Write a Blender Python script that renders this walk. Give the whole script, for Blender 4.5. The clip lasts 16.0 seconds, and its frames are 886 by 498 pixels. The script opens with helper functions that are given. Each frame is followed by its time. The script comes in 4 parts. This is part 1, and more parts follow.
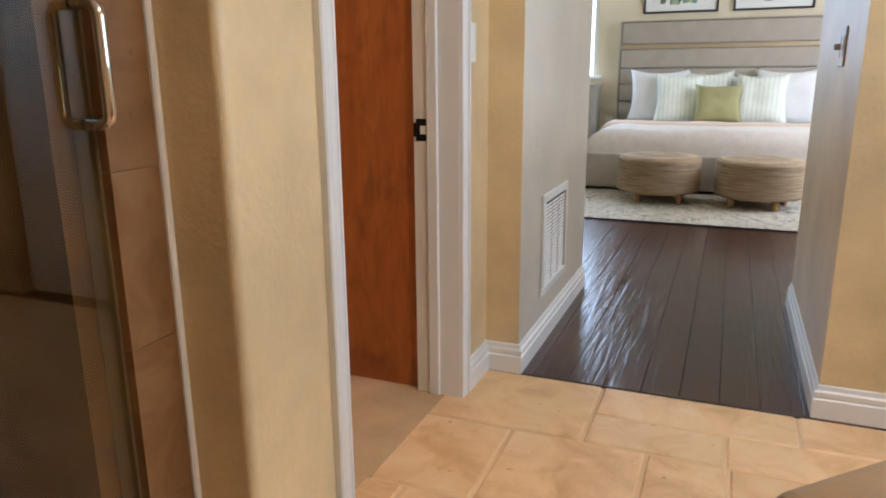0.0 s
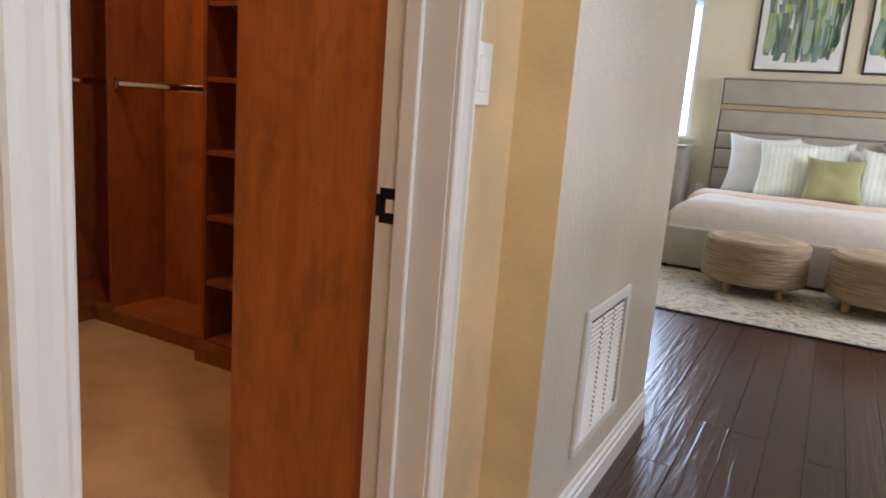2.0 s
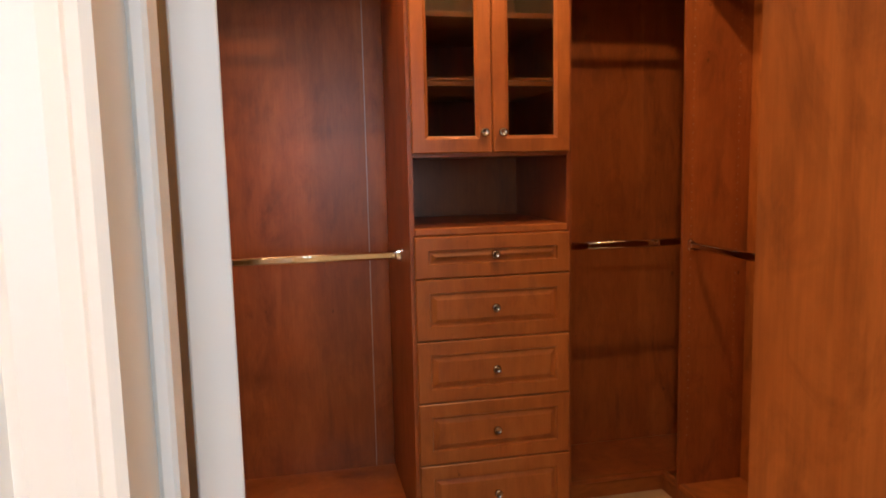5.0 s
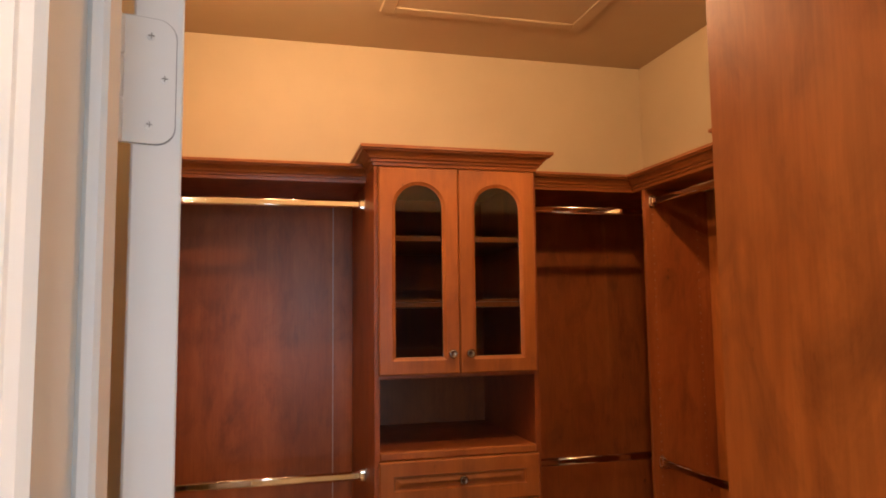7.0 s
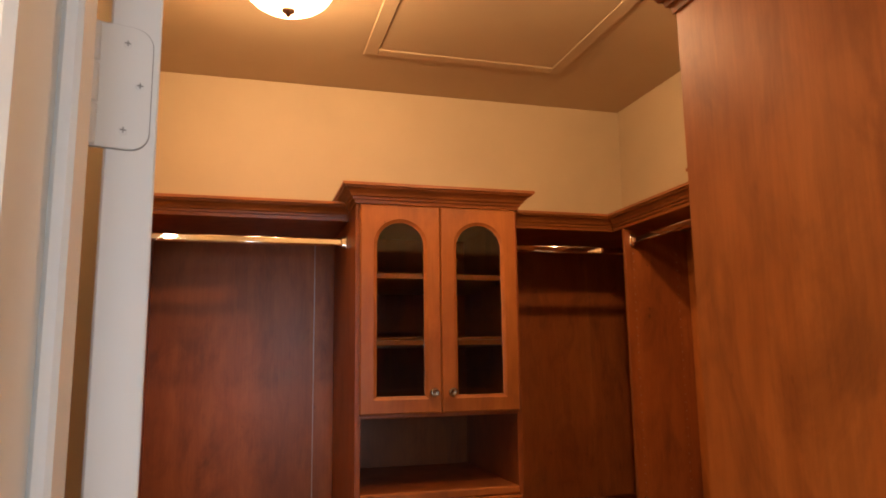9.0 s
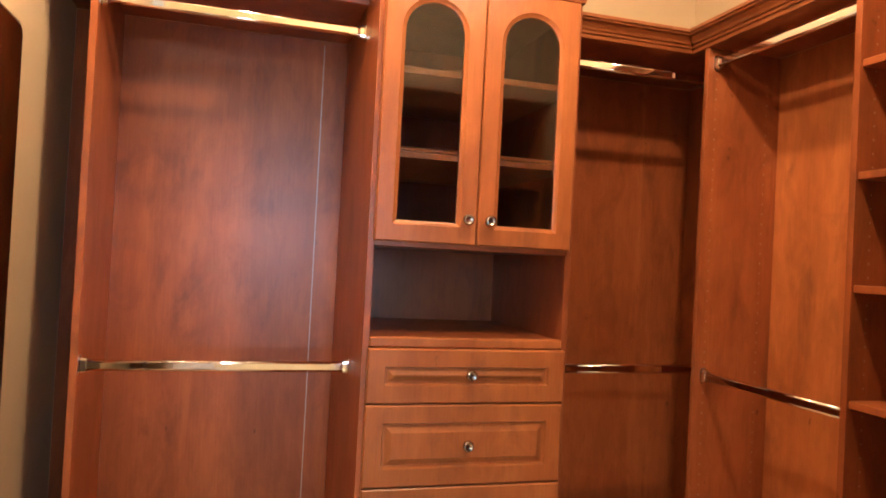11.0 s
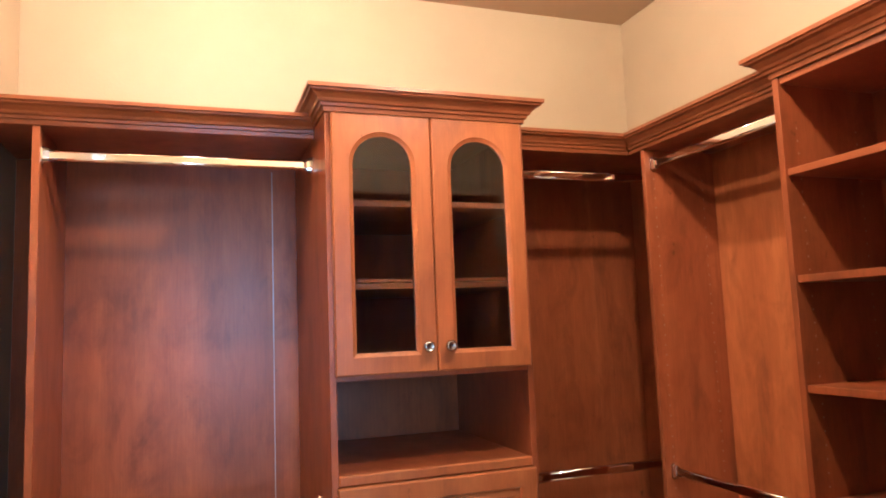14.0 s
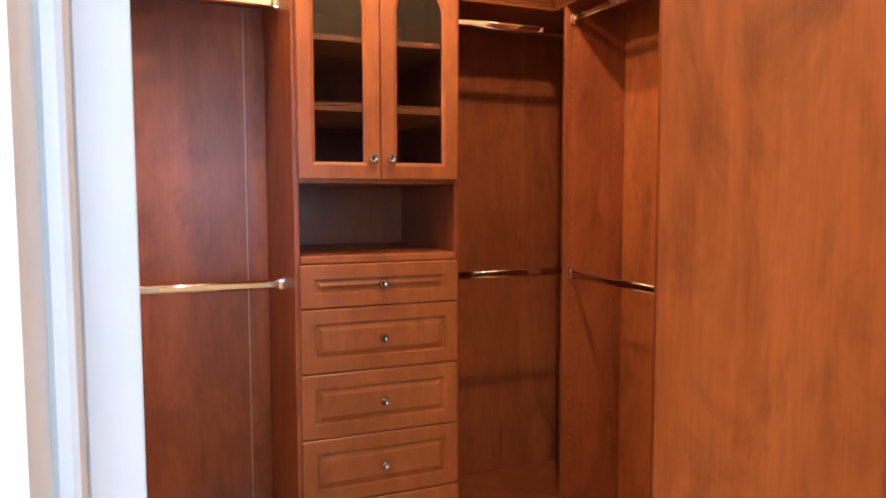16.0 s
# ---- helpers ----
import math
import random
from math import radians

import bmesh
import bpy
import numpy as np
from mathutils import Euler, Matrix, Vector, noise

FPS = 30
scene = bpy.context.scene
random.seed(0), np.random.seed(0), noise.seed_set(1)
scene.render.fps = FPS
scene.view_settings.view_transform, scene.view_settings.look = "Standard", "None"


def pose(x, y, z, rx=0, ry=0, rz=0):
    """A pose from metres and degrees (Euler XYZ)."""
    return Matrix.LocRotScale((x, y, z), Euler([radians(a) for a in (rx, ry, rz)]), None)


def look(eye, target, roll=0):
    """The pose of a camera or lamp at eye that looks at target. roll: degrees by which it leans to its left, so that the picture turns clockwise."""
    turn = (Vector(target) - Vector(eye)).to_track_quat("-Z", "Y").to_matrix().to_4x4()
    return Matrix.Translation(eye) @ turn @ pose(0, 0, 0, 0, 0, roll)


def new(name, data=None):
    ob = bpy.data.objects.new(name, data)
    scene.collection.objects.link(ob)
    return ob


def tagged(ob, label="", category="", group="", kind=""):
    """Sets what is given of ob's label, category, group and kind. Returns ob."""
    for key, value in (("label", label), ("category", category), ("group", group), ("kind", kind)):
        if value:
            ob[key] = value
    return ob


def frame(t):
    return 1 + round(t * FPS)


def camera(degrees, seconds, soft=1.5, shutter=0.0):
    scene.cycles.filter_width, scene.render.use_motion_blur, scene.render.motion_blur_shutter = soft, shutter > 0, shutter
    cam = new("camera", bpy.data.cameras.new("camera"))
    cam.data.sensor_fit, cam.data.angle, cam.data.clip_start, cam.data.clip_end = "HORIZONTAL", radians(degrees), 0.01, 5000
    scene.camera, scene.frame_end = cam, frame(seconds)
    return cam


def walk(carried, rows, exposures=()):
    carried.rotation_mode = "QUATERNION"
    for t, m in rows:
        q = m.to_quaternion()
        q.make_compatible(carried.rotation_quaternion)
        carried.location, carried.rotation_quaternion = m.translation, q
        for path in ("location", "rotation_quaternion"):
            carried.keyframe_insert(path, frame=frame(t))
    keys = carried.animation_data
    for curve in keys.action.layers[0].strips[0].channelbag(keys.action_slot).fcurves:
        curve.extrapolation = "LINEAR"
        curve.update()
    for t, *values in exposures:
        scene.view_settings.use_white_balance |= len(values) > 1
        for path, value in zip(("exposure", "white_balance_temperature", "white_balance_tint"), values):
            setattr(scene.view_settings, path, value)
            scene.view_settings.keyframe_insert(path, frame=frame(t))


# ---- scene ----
cam = camera(64.8, 16.0, soft=1.9)
PATH = [
    (0, (0.215, 0.157, 1.063), (-0.518, 1.954, 0.581), -0.42),
    (0.5, (0.14, 0.349, 1.069), (-0.377, 2.228, 0.621), -0.83),
    (1, (0.112, 0.569, 1.079), (-0.36, 2.467, 0.658), 0.87),
    (1.5, (0.088, 0.822, 1.081), (-0.509, 2.69, 0.689), 2.79),
    (2, (0.063, 1.057, 1.083), (-0.875, 2.782, 0.703), 4.38),
    (2.5, (0.031, 1.274, 1.091), (-1.314, 2.702, 0.696), 4.61),
    (3, (-0.062, 1.413, 1.114), (-1.71, 2.475, 0.717), 4.65),
    (3.5, (-0.149, 1.496, 1.144), (-1.991, 2.162, 0.741), 2.24),
    (3.7, (-0.181, 1.514, 1.15), (-2.057, 2.073, 0.741), 1.15),
    (5.8, (-0.193, 1.551, 1.62), (-2.155, 1.914, 1.485), -0.9),
    (6, (-0.187, 1.552, 1.632), (-2.149, 1.931, 1.562), -0.7),
    (6.5, (-0.197, 1.551, 1.662), (-2.145, 1.999, 1.73), -0.7),
    (7, (-0.205, 1.555, 1.708), (-2.134, 2.052, 1.89), -0.7),
    (7.5, (-0.213, 1.557, 1.712), (-2.115, 2.095, 2.012), -1.1),
    (8, (-0.22, 1.546, 1.725), (-2.096, 2.122, 2.108), -1.4),
    (8.5, (-0.202, 1.544, 1.763), (-2.071, 2.124, 2.17), -1.6),
    (9, (-0.208, 1.563, 1.679), (-2.109, 2.102, 1.99), -0.8),
    (9.5, (-0.29, 1.602, 1.562), (-2.217, 2.107, 1.745), 1.0),
    (9.7, (-0.371, 1.6, 1.512), (-2.3, 2.111, 1.645), 1.7),
    (11.8, (-0.847, 1.61, 1.443), (-2.768, 2.165, 1.468), 3.0),
    (12, (-0.859, 1.619, 1.481), (-2.776, 2.187, 1.54), 2.1),
    (12.5, (-0.873, 1.604, 1.592), (-2.778, 2.196, 1.742), 0.3),
    (13, (-0.84, 1.594, 1.684), (-2.729, 2.215, 1.897), -1.1),
    (13.5, (-0.809, 1.597, 1.687), (-2.686, 2.237, 1.94), -2.0),
    (14, (-0.732, 1.59, 1.626), (-2.605, 2.257, 1.838), -2.2),
    (14.5, (-0.611, 1.573, 1.558), (-2.481, 2.275, 1.659), -1.9),
    (15, (-0.467, 1.57, 1.493), (-2.356, 2.225, 1.516), -1.3),
    (15.5, (-0.339, 1.552, 1.446), (-2.239, 2.173, 1.378), -0.6),
    (16, (-0.250, 1.507, 1.432), (-2.097, 2.258, 1.282), -0.1),
]
EXPOSURES = [
    (0.0, 0.9, 5450, 13), (0.5, 0.84, 5400, 13), (1.5, 0.84, 5450, 14), (2.5, 0.8, 6000, 19), (3.5, 1.18, 6700, 17), (6.0, 1.4, 6200, 24), (6.5, 1.2, 6400, 25), (7.5, 1.0, 6600, 25), (8.5, 0.75, 6600, 22),
    (9.5, 1.25, 6900, 28), (12.0, 2.62, 4150, 3), (12.5, 2.45, 4100, 3), (13.0, 2.2, 4200, 7), (13.5, 2.15, 4400, 10), (14.5, 2.35, 4400, 11), (15.0, 2.4, 4400, 8), (15.5, 2.25, 4650, 7), (16.0, 2.05, 5100, 17),
]
LAMP_GLOW, BATH_GLOW = 7.0, 60.0
CLOSET_GLOW = (1.0, 0.63, 0.30)
BEDROOM_LIGHT, BEDROOM_SIDE, BATH_LIGHT = 27.0, 52.0, 12.0
DOOR_OPEN = 104.0
walk(cam, [(t, look(eye, target, roll)) for t, eye, target, roll in PATH], EXPOSURES)

# ---- world, daylight and lamps ----
world = bpy.data.worlds.new("sky")
scene.world = world
world.use_nodes = True
wn = world.node_tree
sky = wn.nodes.new("ShaderNodeTexSky")
sky.sky_type = "NISHITA"
sky.sun_disc = False
sky.sun_elevation, sky.sun_rotation = radians(48), radians(220)
wn.nodes["Background"].inputs["Strength"].default_value = 0.12
wn.links.new(sky.outputs[0], wn.nodes["Background"].inputs[0])

sun = new("sun", bpy.data.lights.new("sun", "SUN"))
sun.data.energy, sun.data.angle, sun.data.color = 3.0, radians(0.5), (1, 0.95, 0.88)
sun.matrix_world = look((-5, -6, 9), (0, 0, 0))


def window_light(name, eye, target, w, h, power, colour):
    lamp = new(name, bpy.data.lights.new(name, "AREA"))
    lamp.data.shape, lamp.data.size, lamp.data.size_y = "RECTANGLE", w, h
    lamp.data.energy, lamp.data.color = power, colour
    lamp.matrix_world = look(eye, target)
    return lamp


window_light("bedroom_window_light", (-1.95, 8.66, 1.75), (-1.95, 5.0, 1.2), 1.2, 1.4, BEDROOM_LIGHT, (0.62, 0.81, 1.0))
# fill lamp from an unseen side, added to light the hall wall and bed
window_light("bedroom_side_fill_light", (2.5, 6.4, 1.6), (0.0, 6.4, 0.9), 2.2, 1.7, BEDROOM_SIDE, (1.0, 0.97, 0.92))
window_light("bath_window_light", (1.93, 1.78, 1.68), (-0.7, 1.78, 1.5), 1.15, 1.2, BATH_LIGHT, (0.62, 0.86, 1.0))


# ---- materials ----
def material(name):
    m = bpy.data.materials.new(name)
    m.use_nodes = True
    t = m.node_tree
    return m, t, t.nodes["Principled BSDF"]


def node(t, kind, **values):
    n = t.nodes.new(kind)
    for key, value in values.items():
        n.inputs[key.replace("_", " ")].default_value = value
    return n


def coords(t, scale, rand=0.0):
    """Object coordinates times a scale, shifted by a random amount per object."""
    tc = t.nodes.new("ShaderNodeTexCoord")
    mp = t.nodes.new("ShaderNodeMapping")
    mp.inputs["Scale"].default_value = scale
    t.links.new(tc.outputs["Object"], mp.inputs["Vector"])
    if rand:
        oi = t.nodes.new("ShaderNodeObjectInfo")
        mu = t.nodes.new("ShaderNodeMath")
        mu.operation = "MULTIPLY"
        mu.inputs[1].default_value = rand
        t.links.new(oi.outputs["Random"], mu.inputs[0])
        t.links.new(mu.outputs[0], mp.inputs["Location"])
    return mp.outputs[0]


def noise_tex(t, vec, scale, detail=4.0, rough=0.55, distort=0.0):
    n = node(t, "ShaderNodeTexNoise", Scale=scale, Detail=detail, Roughness=rough, Distortion=distort)
    t.links.new(vec, n.inputs["Vector"])
    return n.outputs["Fac"]


def ramp(t, fac, stops):
    r = t.nodes.new("ShaderNodeValToRGB")
    el = r.color_ramp.elements
    while len(el) < len(stops):
        el.new(0.5)
    for e, (p, c) in zip(el, stops):
        e.position, e.color = p, (*c, 1)
    t.links.new(fac, r.inputs[0])
    return r.outputs[0]


def mix(t, fac, a, b, how="MIX"):
    n = t.nodes.new("ShaderNodeMix")
    n.data_type, n.blend_type = "RGBA", how
    for key, value in ((0, fac), (6, a), (7, b)):
        if isinstance(value, (int, float)):
            n.inputs[key].default_value = value
        elif isinstance(value, tuple):
            n.inputs[key].default_value = (*value, 1)
        else:
            t.links.new(value, n.inputs[key])
    return n.outputs[2]


def bump(t, bsdf, height, strength, distance):
    b = node(t, "ShaderNodeBump", Strength=strength, Distance=distance)
    t.links.new(height, b.inputs["Height"])
    t.links.new(b.outputs[0], bsdf.inputs["Normal"])


def paint(name, colour, rough=0.5, relief=0.25, size=90.0, mottle=0.06, dist=0.002):
    m, t, b = material(name)
    v = coords(t, (1, 1, 1))
    lo = tuple(c * (1 - mottle * 1.6) for c in colour)
    hi = tuple(min(1, c * (1 + mottle)) for c in colour)
    t.links.new(ramp(t, noise_tex(t, v, 2.2, 5), [(0.3, lo), (0.7, hi)]), b.inputs["Base Color"])
    b.inputs["Roughness"].default_value = rough
    bump(t, b, noise_tex(t, v, size, 3), relief, dist)
    return m


def wood(name, dark, mid, light, rough=0.32, along="z", grain=1.0):
    """Wood laminate with long streaks, cathedral blotches and a faint grain."""
    m, t, b = material(name)
    long = {"z": (9, 9, 0.7), "y": (9, 0.7, 9), "x": (0.7, 9, 9)}[along]
    fine = {"z": (90, 90, 3), "y": (90, 3, 90), "x": (3, 90, 90)}[along]
    streak = noise_tex(t, coords(t, tuple(0.6 * q for q in long), 7.0), 1.2 * grain, 4, 0.5, 0.9)
    c = ramp(t, streak, [(0.25, tuple(0.35 * d + 0.65 * m_ for d, m_ in zip(dark, mid))), (0.5, mid), (0.75, light)])
    blot = noise_tex(t, coords(t, tuple(0.25 * q + 2.0 for q in long), 5.0), 1.5, 6, 0.65, 1.0)
    c = mix(t, ramp(t, blot, [(0.50, (0, 0, 0)), (0.72, (0.75, 0.75, 0.75))]), c, dark)
    flame = noise_tex(t, coords(t, tuple(0.1 * q + 1.0 for q in long), 3.0), 1.4, 3, 0.5, 0.5)
    c = mix(t, ramp(t, flame, [(0.45, (0, 0, 0)), (0.75, (0.6, 0.6, 0.6))]), c, light)
    mottle = noise_tex(t, coords(t, tuple(0.9 * q + 2.5 for q in long), 2.0), 2.1, 5, 0.6, 0.6)
    c = mix(t, ramp(t, mottle, [(0.35, (0.74, 0.74, 0.74)), (0.6, (1, 1, 1))]), tuple(0.8 * d for d in dark), c)
    fleck = noise_tex(t, coords(t, tuple(0.5 * q + 6.0 for q in long), 9.0), 2.6, 2, 0.5)
    c = mix(t, ramp(t, fleck, [(0.74, (0, 0, 0)), (0.79, (0.6, 0.6, 0.6))]), c, tuple(0.5 * d for d in dark))
    smudge = noise_tex(t, coords(t, tuple(0.32 * q + 1.0 for q in long), 4.0), 2.3, 6, 0.62, 0.5)
    grey = tuple(0.55 * d + 0.012 for d in dark)
    c = mix(t, ramp(t, smudge, [(0.56, (0, 0, 0)), (0.74, (0.55, 0.55, 0.55))]), c, grey)
    hair = noise_tex(t, coords(t, fine), 2.0, 3)
    c = mix(t, ramp(t, hair, [(0.3, (0.88, 0.88, 0.88)), (0.65, (1, 1, 1))]), (0, 0, 0), c)
    t.links.new(c, b.inputs["Base Color"])
    t.links.new(ramp(t, blot, [(0.3, (rough - 0.02,) * 3), (0.7, (rough + 0.03,) * 3)]), b.inputs["Roughness"])
    b.inputs["Specular IOR Level"].default_value = 0.37
    bump(t, b, hair, 0.12, 0.001)
    return m


def metal(name, colour, rough):
    m, t, b = material(name)
    b.inputs["Base Color"].default_value = (*colour, 1)
    b.inputs["Metallic"].default_value = 1.0
    t.links.new(ramp(t, noise_tex(t, coords(t, (1, 1, 1)), 35, 3), [(0.3, (rough * 0.8,) * 3), (0.7, (rough * 1.3,) * 3)]), b.inputs["Roughness"])
    return m


def fabric(name, a, bcol, weave=420.0, rough=0.9, relief=0.35, blot=6.0):
    m, t, b = material(name)
    v = coords(t, (1, 1, 1), 3.0)
    c = ramp(t, noise_tex(t, v, blot, 5), [(0.3, a), (0.7, bcol)])
    th = noise_tex(t, v, weave, 2)
    t.links.new(mix(t, ramp(t, th, [(0.3, (0.8, 0.8, 0.8)), (0.7, (1, 1, 1))]), (0, 0, 0), c), b.inputs["Base Color"])
    b.inputs["Roughness"].default_value = rough
    b.inputs["Sheen Weight"].default_value = 0.2
    bump(t, b, th, relief, 0.002)
    return m


CHERRY = wood("cherry_laminate", (0.165, 0.042, 0.012), (0.31, 0.086, 0.022), (0.42, 0.128, 0.035), 0.33)
CHERRY_SIDE = wood("cherry_shelf_side", (0.155, 0.041, 0.011), (0.28, 0.076, 0.017), (0.38, 0.114, 0.026), 0.30)
CHERRY_FRONT = wood("cherry_door_front", (0.24, 0.070, 0.017), (0.37, 0.118, 0.027), (0.45, 0.158, 0.040), 0.3)
# same laminate, lighter and more orange for the light that falls on it
CHERRY_LIT = wood("cherry_laminate_lit", (0.21, 0.062, 0.015), (0.42, 0.128, 0.027), (0.53, 0.180, 0.042), 0.36, "z", 0.8)
CHERRY_TRIM = wood("cherry_moulding", (0.16, 0.046, 0.012), (0.28, 0.088, 0.022), (0.35, 0.118, 0.030), 0.3, "y")
WHITE = paint("white_trim_paint", (0.74, 0.735, 0.71), 0.38, 0.06, 40, 0.02, 0.001)
WHITE_PLASTIC = paint("white_plastic", (0.82, 0.81, 0.78), 0.3, 0.0, 10, 0.01)
CLOSET_PAINT = paint("cream_wall_paint", (0.47, 0.375, 0.240), 0.6, 0.25, 120, 0.04)
CEILING_PAINT = paint("ceiling_paint", (0.50, 0.395, 0.255), 0.7, 0.3, 140, 0.04)
BATH_PAINT = paint("ochre_wall_paint", (0.71, 0.555, 0.315), 0.38, 0.6, 62, 0.15, 0.003)
HALL_PAINT = paint("greige_wall_paint", (0.60, 0.545, 0.44), 0.30, 0.75, 70, 0.07, 0.003)
# copy of the hall paint with the bathroom's warm light put into its colour
HALL_WARM_LIT = paint("hall_wall_paint_warm_lit", (0.70, 0.545, 0.33), 0.45, 0.6, 70, 0.12, 0.003)
BED_PAINT = paint("pale_cream_wall_paint", (0.74, 0.66, 0.49), 0.6, 0.2, 110, 0.03)
CHROME = metal("chrome", (0.86, 0.85, 0.84), 0.10)
ROD_CHROME = metal("polished_chrome", (0.88, 0.87, 0.86), 0.05)
# knob chrome, its dark reflections put into the base colour
KNOB_METAL = metal("chrome_dark_reflection", (0.42, 0.40, 0.38), 0.14)
BRONZE = metal("dark_bronze", (0.16, 0.085, 0.05), 0.5)
BLACK_IRON = metal("black_steel", (0.03, 0.03, 0.035), 0.45)
BRASS = metal("champagne_metal", (0.60, 0.49, 0.34), 0.45)
NICKEL = metal("brushed_nickel", (0.50, 0.45, 0.38), 0.5)
CARPET = fabric("beige_carpet", (0.45, 0.285, 0.130), (0.67, 0.455, 0.235), 260, 0.95, 0.9, 3.2)
GREY_FABRIC = fabric("grey_upholstery", (0.41, 0.36, 0.30), (0.47, 0.415, 0.345), 500)
WHITE_LINEN = fabric("white_linen", (0.78, 0.77, 0.76), (0.84, 0.83, 0.82), 300, 0.9, 0.2)
DUVET = fabric("cream_duvet", (0.62, 0.545, 0.47), (0.70, 0.625, 0.55), 160, 0.9, 0.5, 12)
BLUSH = fabric("blush_throw", (0.70, 0.51, 0.37), (0.76, 0.58, 0.44), 200)
OLIVE = fabric("olive_velvet", (0.33, 0.31, 0.13), (0.42, 0.395, 0.18), 400)
LEG_WOOD = wood("pale_oak", (0.35, 0.19, 0.07), (0.45, 0.26, 0.11), (0.52, 0.32, 0.15), 0.45)
GREY_WOOD = wood("grey_limed_wood", (0.30, 0.27, 0.22), (0.38, 0.35, 0.29), (0.45, 0.42, 0.36), 0.5)
GROUT = paint("sand_grout", (0.72, 0.50, 0.29), 0.9, 0.5, 200, 0.08)


def striped_fabric():
    m, t, b = material("green_striped_fabric")
    v = coords(t, (1, 1, 1))
    w = node(t, "ShaderNodeTexWave", Scale=7.0, Distortion=0.6, Detail=2.0)
    w.bands_direction = "X"
    t.links.new(v, w.inputs["Vector"])
    c = ramp(t, w.outputs["Fac"], [(0.0, (0.80, 0.82, 0.77)), (0.55, (0.76, 0.80, 0.70)), (0.72, (0.46, 0.56, 0.28)), (1.0, (0.60, 0.70, 0.56))])
    dots = noise_tex(t, v, 160, 2)
    t.links.new(mix(t, ramp(t, dots, [(0.45, (0, 0, 0)), (0.6, (1, 1, 1))]), (0.82, 0.83, 0.78), c), b.inputs["Base Color"])
    b.inputs["Roughness"].default_value = 0.9
    bump(t, b, dots, 0.5, 0.003)
    return m


def travertine(name, lo, mid, hi, rough):
    m, t, b = material(name)
    v = coords(t, (1, 1, 1), 9.0)
    c = ramp(t, noise_tex(t, v, 5.5, 7, 0.62, 0.8), [(0.28, lo), (0.5, mid), (0.72, hi)])
    pits = noise_tex(t, coords(t, (1, 2.2, 1), 4.0), 24, 3, 0.5)
    c = mix(t, ramp(t, pits, [(0.25, (0.8, 0.8, 0.8)), (0.30, (0, 0, 0))]), c, tuple(0.5 * x for x in lo))
    oi = t.nodes.new("ShaderNodeObjectInfo")
    c = mix(t, 1.0, c, ramp(t, oi.outputs["Random"], [(0.0, (0.88, 0.86, 0.83)), (1.0, (1, 1, 1))]), "MULTIPLY")
    t.links.new(c, b.inputs["Base Color"])
    b.inputs["Roughness"].default_value = rough
    bump(t, b, pits, 0.25, 0.002)
    return m


def scraped_floor():
    m, t, b = material("dark_hand_scraped_wood")
    s = noise_tex(t, coords(t, (10, 0.8, 10), 11.0), 1.2, 5, 0.6, 0.5)
    c = ramp(t, s, [(0.3, (0.034, 0.012, 0.008)), (0.55, (0.058, 0.022, 0.014)), (0.8, (0.090, 0.037, 0.022))])
    t.links.new(c, b.inputs["Base Color"])
    b.inputs["Roughness"].default_value = 0.27
    b.inputs["Specular IOR Level"].default_value = 0.42
    b.inputs["Coat Weight"].default_value = 0.1
    b.inputs["Coat Roughness"].default_value = 0.15
    a = noise_tex(t, coords(t, (30, 1.9, 1), 6.0), 1.0, 2, 0.4, 1.3)
    bump(t, b, a, 0.48, 0.008)
    return m


def rug_cloth():
    m, t, b = material("cream_rug_with_black_marks")
    v = coords(t, (1, 1, 1))
    w = noise_tex(t, coords(t, (12, 52, 1)), 1.4, 4, 0.6, 1.2)
    marks = ramp(t, w, [(0.43, (0.04, 0.036, 0.033)), (0.46, (0.72, 0.65, 0.53))])
    patch = ramp(t, noise_tex(t, v, 3.0, 3), [(0.52, (0, 0, 0)), (0.68, (0.6, 0.6, 0.6))])
    c = mix(t, patch, marks, (0.72, 0.65, 0.53))
    tuft = noise_tex(t, v, 130, 3)
    t.links.new(mix(t, ramp(t, tuft, [(0.3, (0.7, 0.7, 0.7)), (0.7, (1, 1, 1))]), (0, 0, 0), c), b.inputs["Base Color"])
    b.inputs["Roughness"].default_value = 0.95
    bump(t, b, tuft, 0.8, 0.006)
    return m


def jute():
    m, t, b = material("braided_jute")
    w = node(t, "ShaderNodeTexWave", Scale=30.0, Distortion=1.6, Detail=3.0)
    w.bands_direction = "Z"
    t.links.new(coords(t, (1, 1, 1)), w.inputs["Vector"])
    c = ramp(t, noise_tex(t, coords(t, (3, 3, 40)), 2.0, 4), [(0.3, (0.30, 0.205, 0.115)), (0.7, (0.52, 0.385, 0.24))])
    t.links.new(mix(t, ramp(t, w.outputs["Fac"], [(0, (0.72, 0.72, 0.72)), (0.5, (1, 1, 1))]), (0, 0, 0), c), b.inputs["Base Color"])
    b.inputs["Roughness"].default_value = 0.9
    bump(t, b, w.outputs["Fac"], 0.7, 0.006)
    return m


def clear_glass(name, tint=(1, 1, 1), rough=0.0):
    m, t, b = material(name)
    b.inputs["Base Color"].default_value = (*tint, 1)
    b.inputs["Roughness"].default_value = rough
    b.inputs["Transmission Weight"].default_value = 1.0
    b.inputs["IOR"].default_value = 1.45
    return m


def glow(name, colour, strength):
    m, t, b = material(name)
    b.inputs["Base Color"].default_value = (0.8, 0.75, 0.65, 1)
    b.inputs["Emission Color"].default_value = (*colour, 1)
    b.inputs["Emission Strength"].default_value = strength
    return m


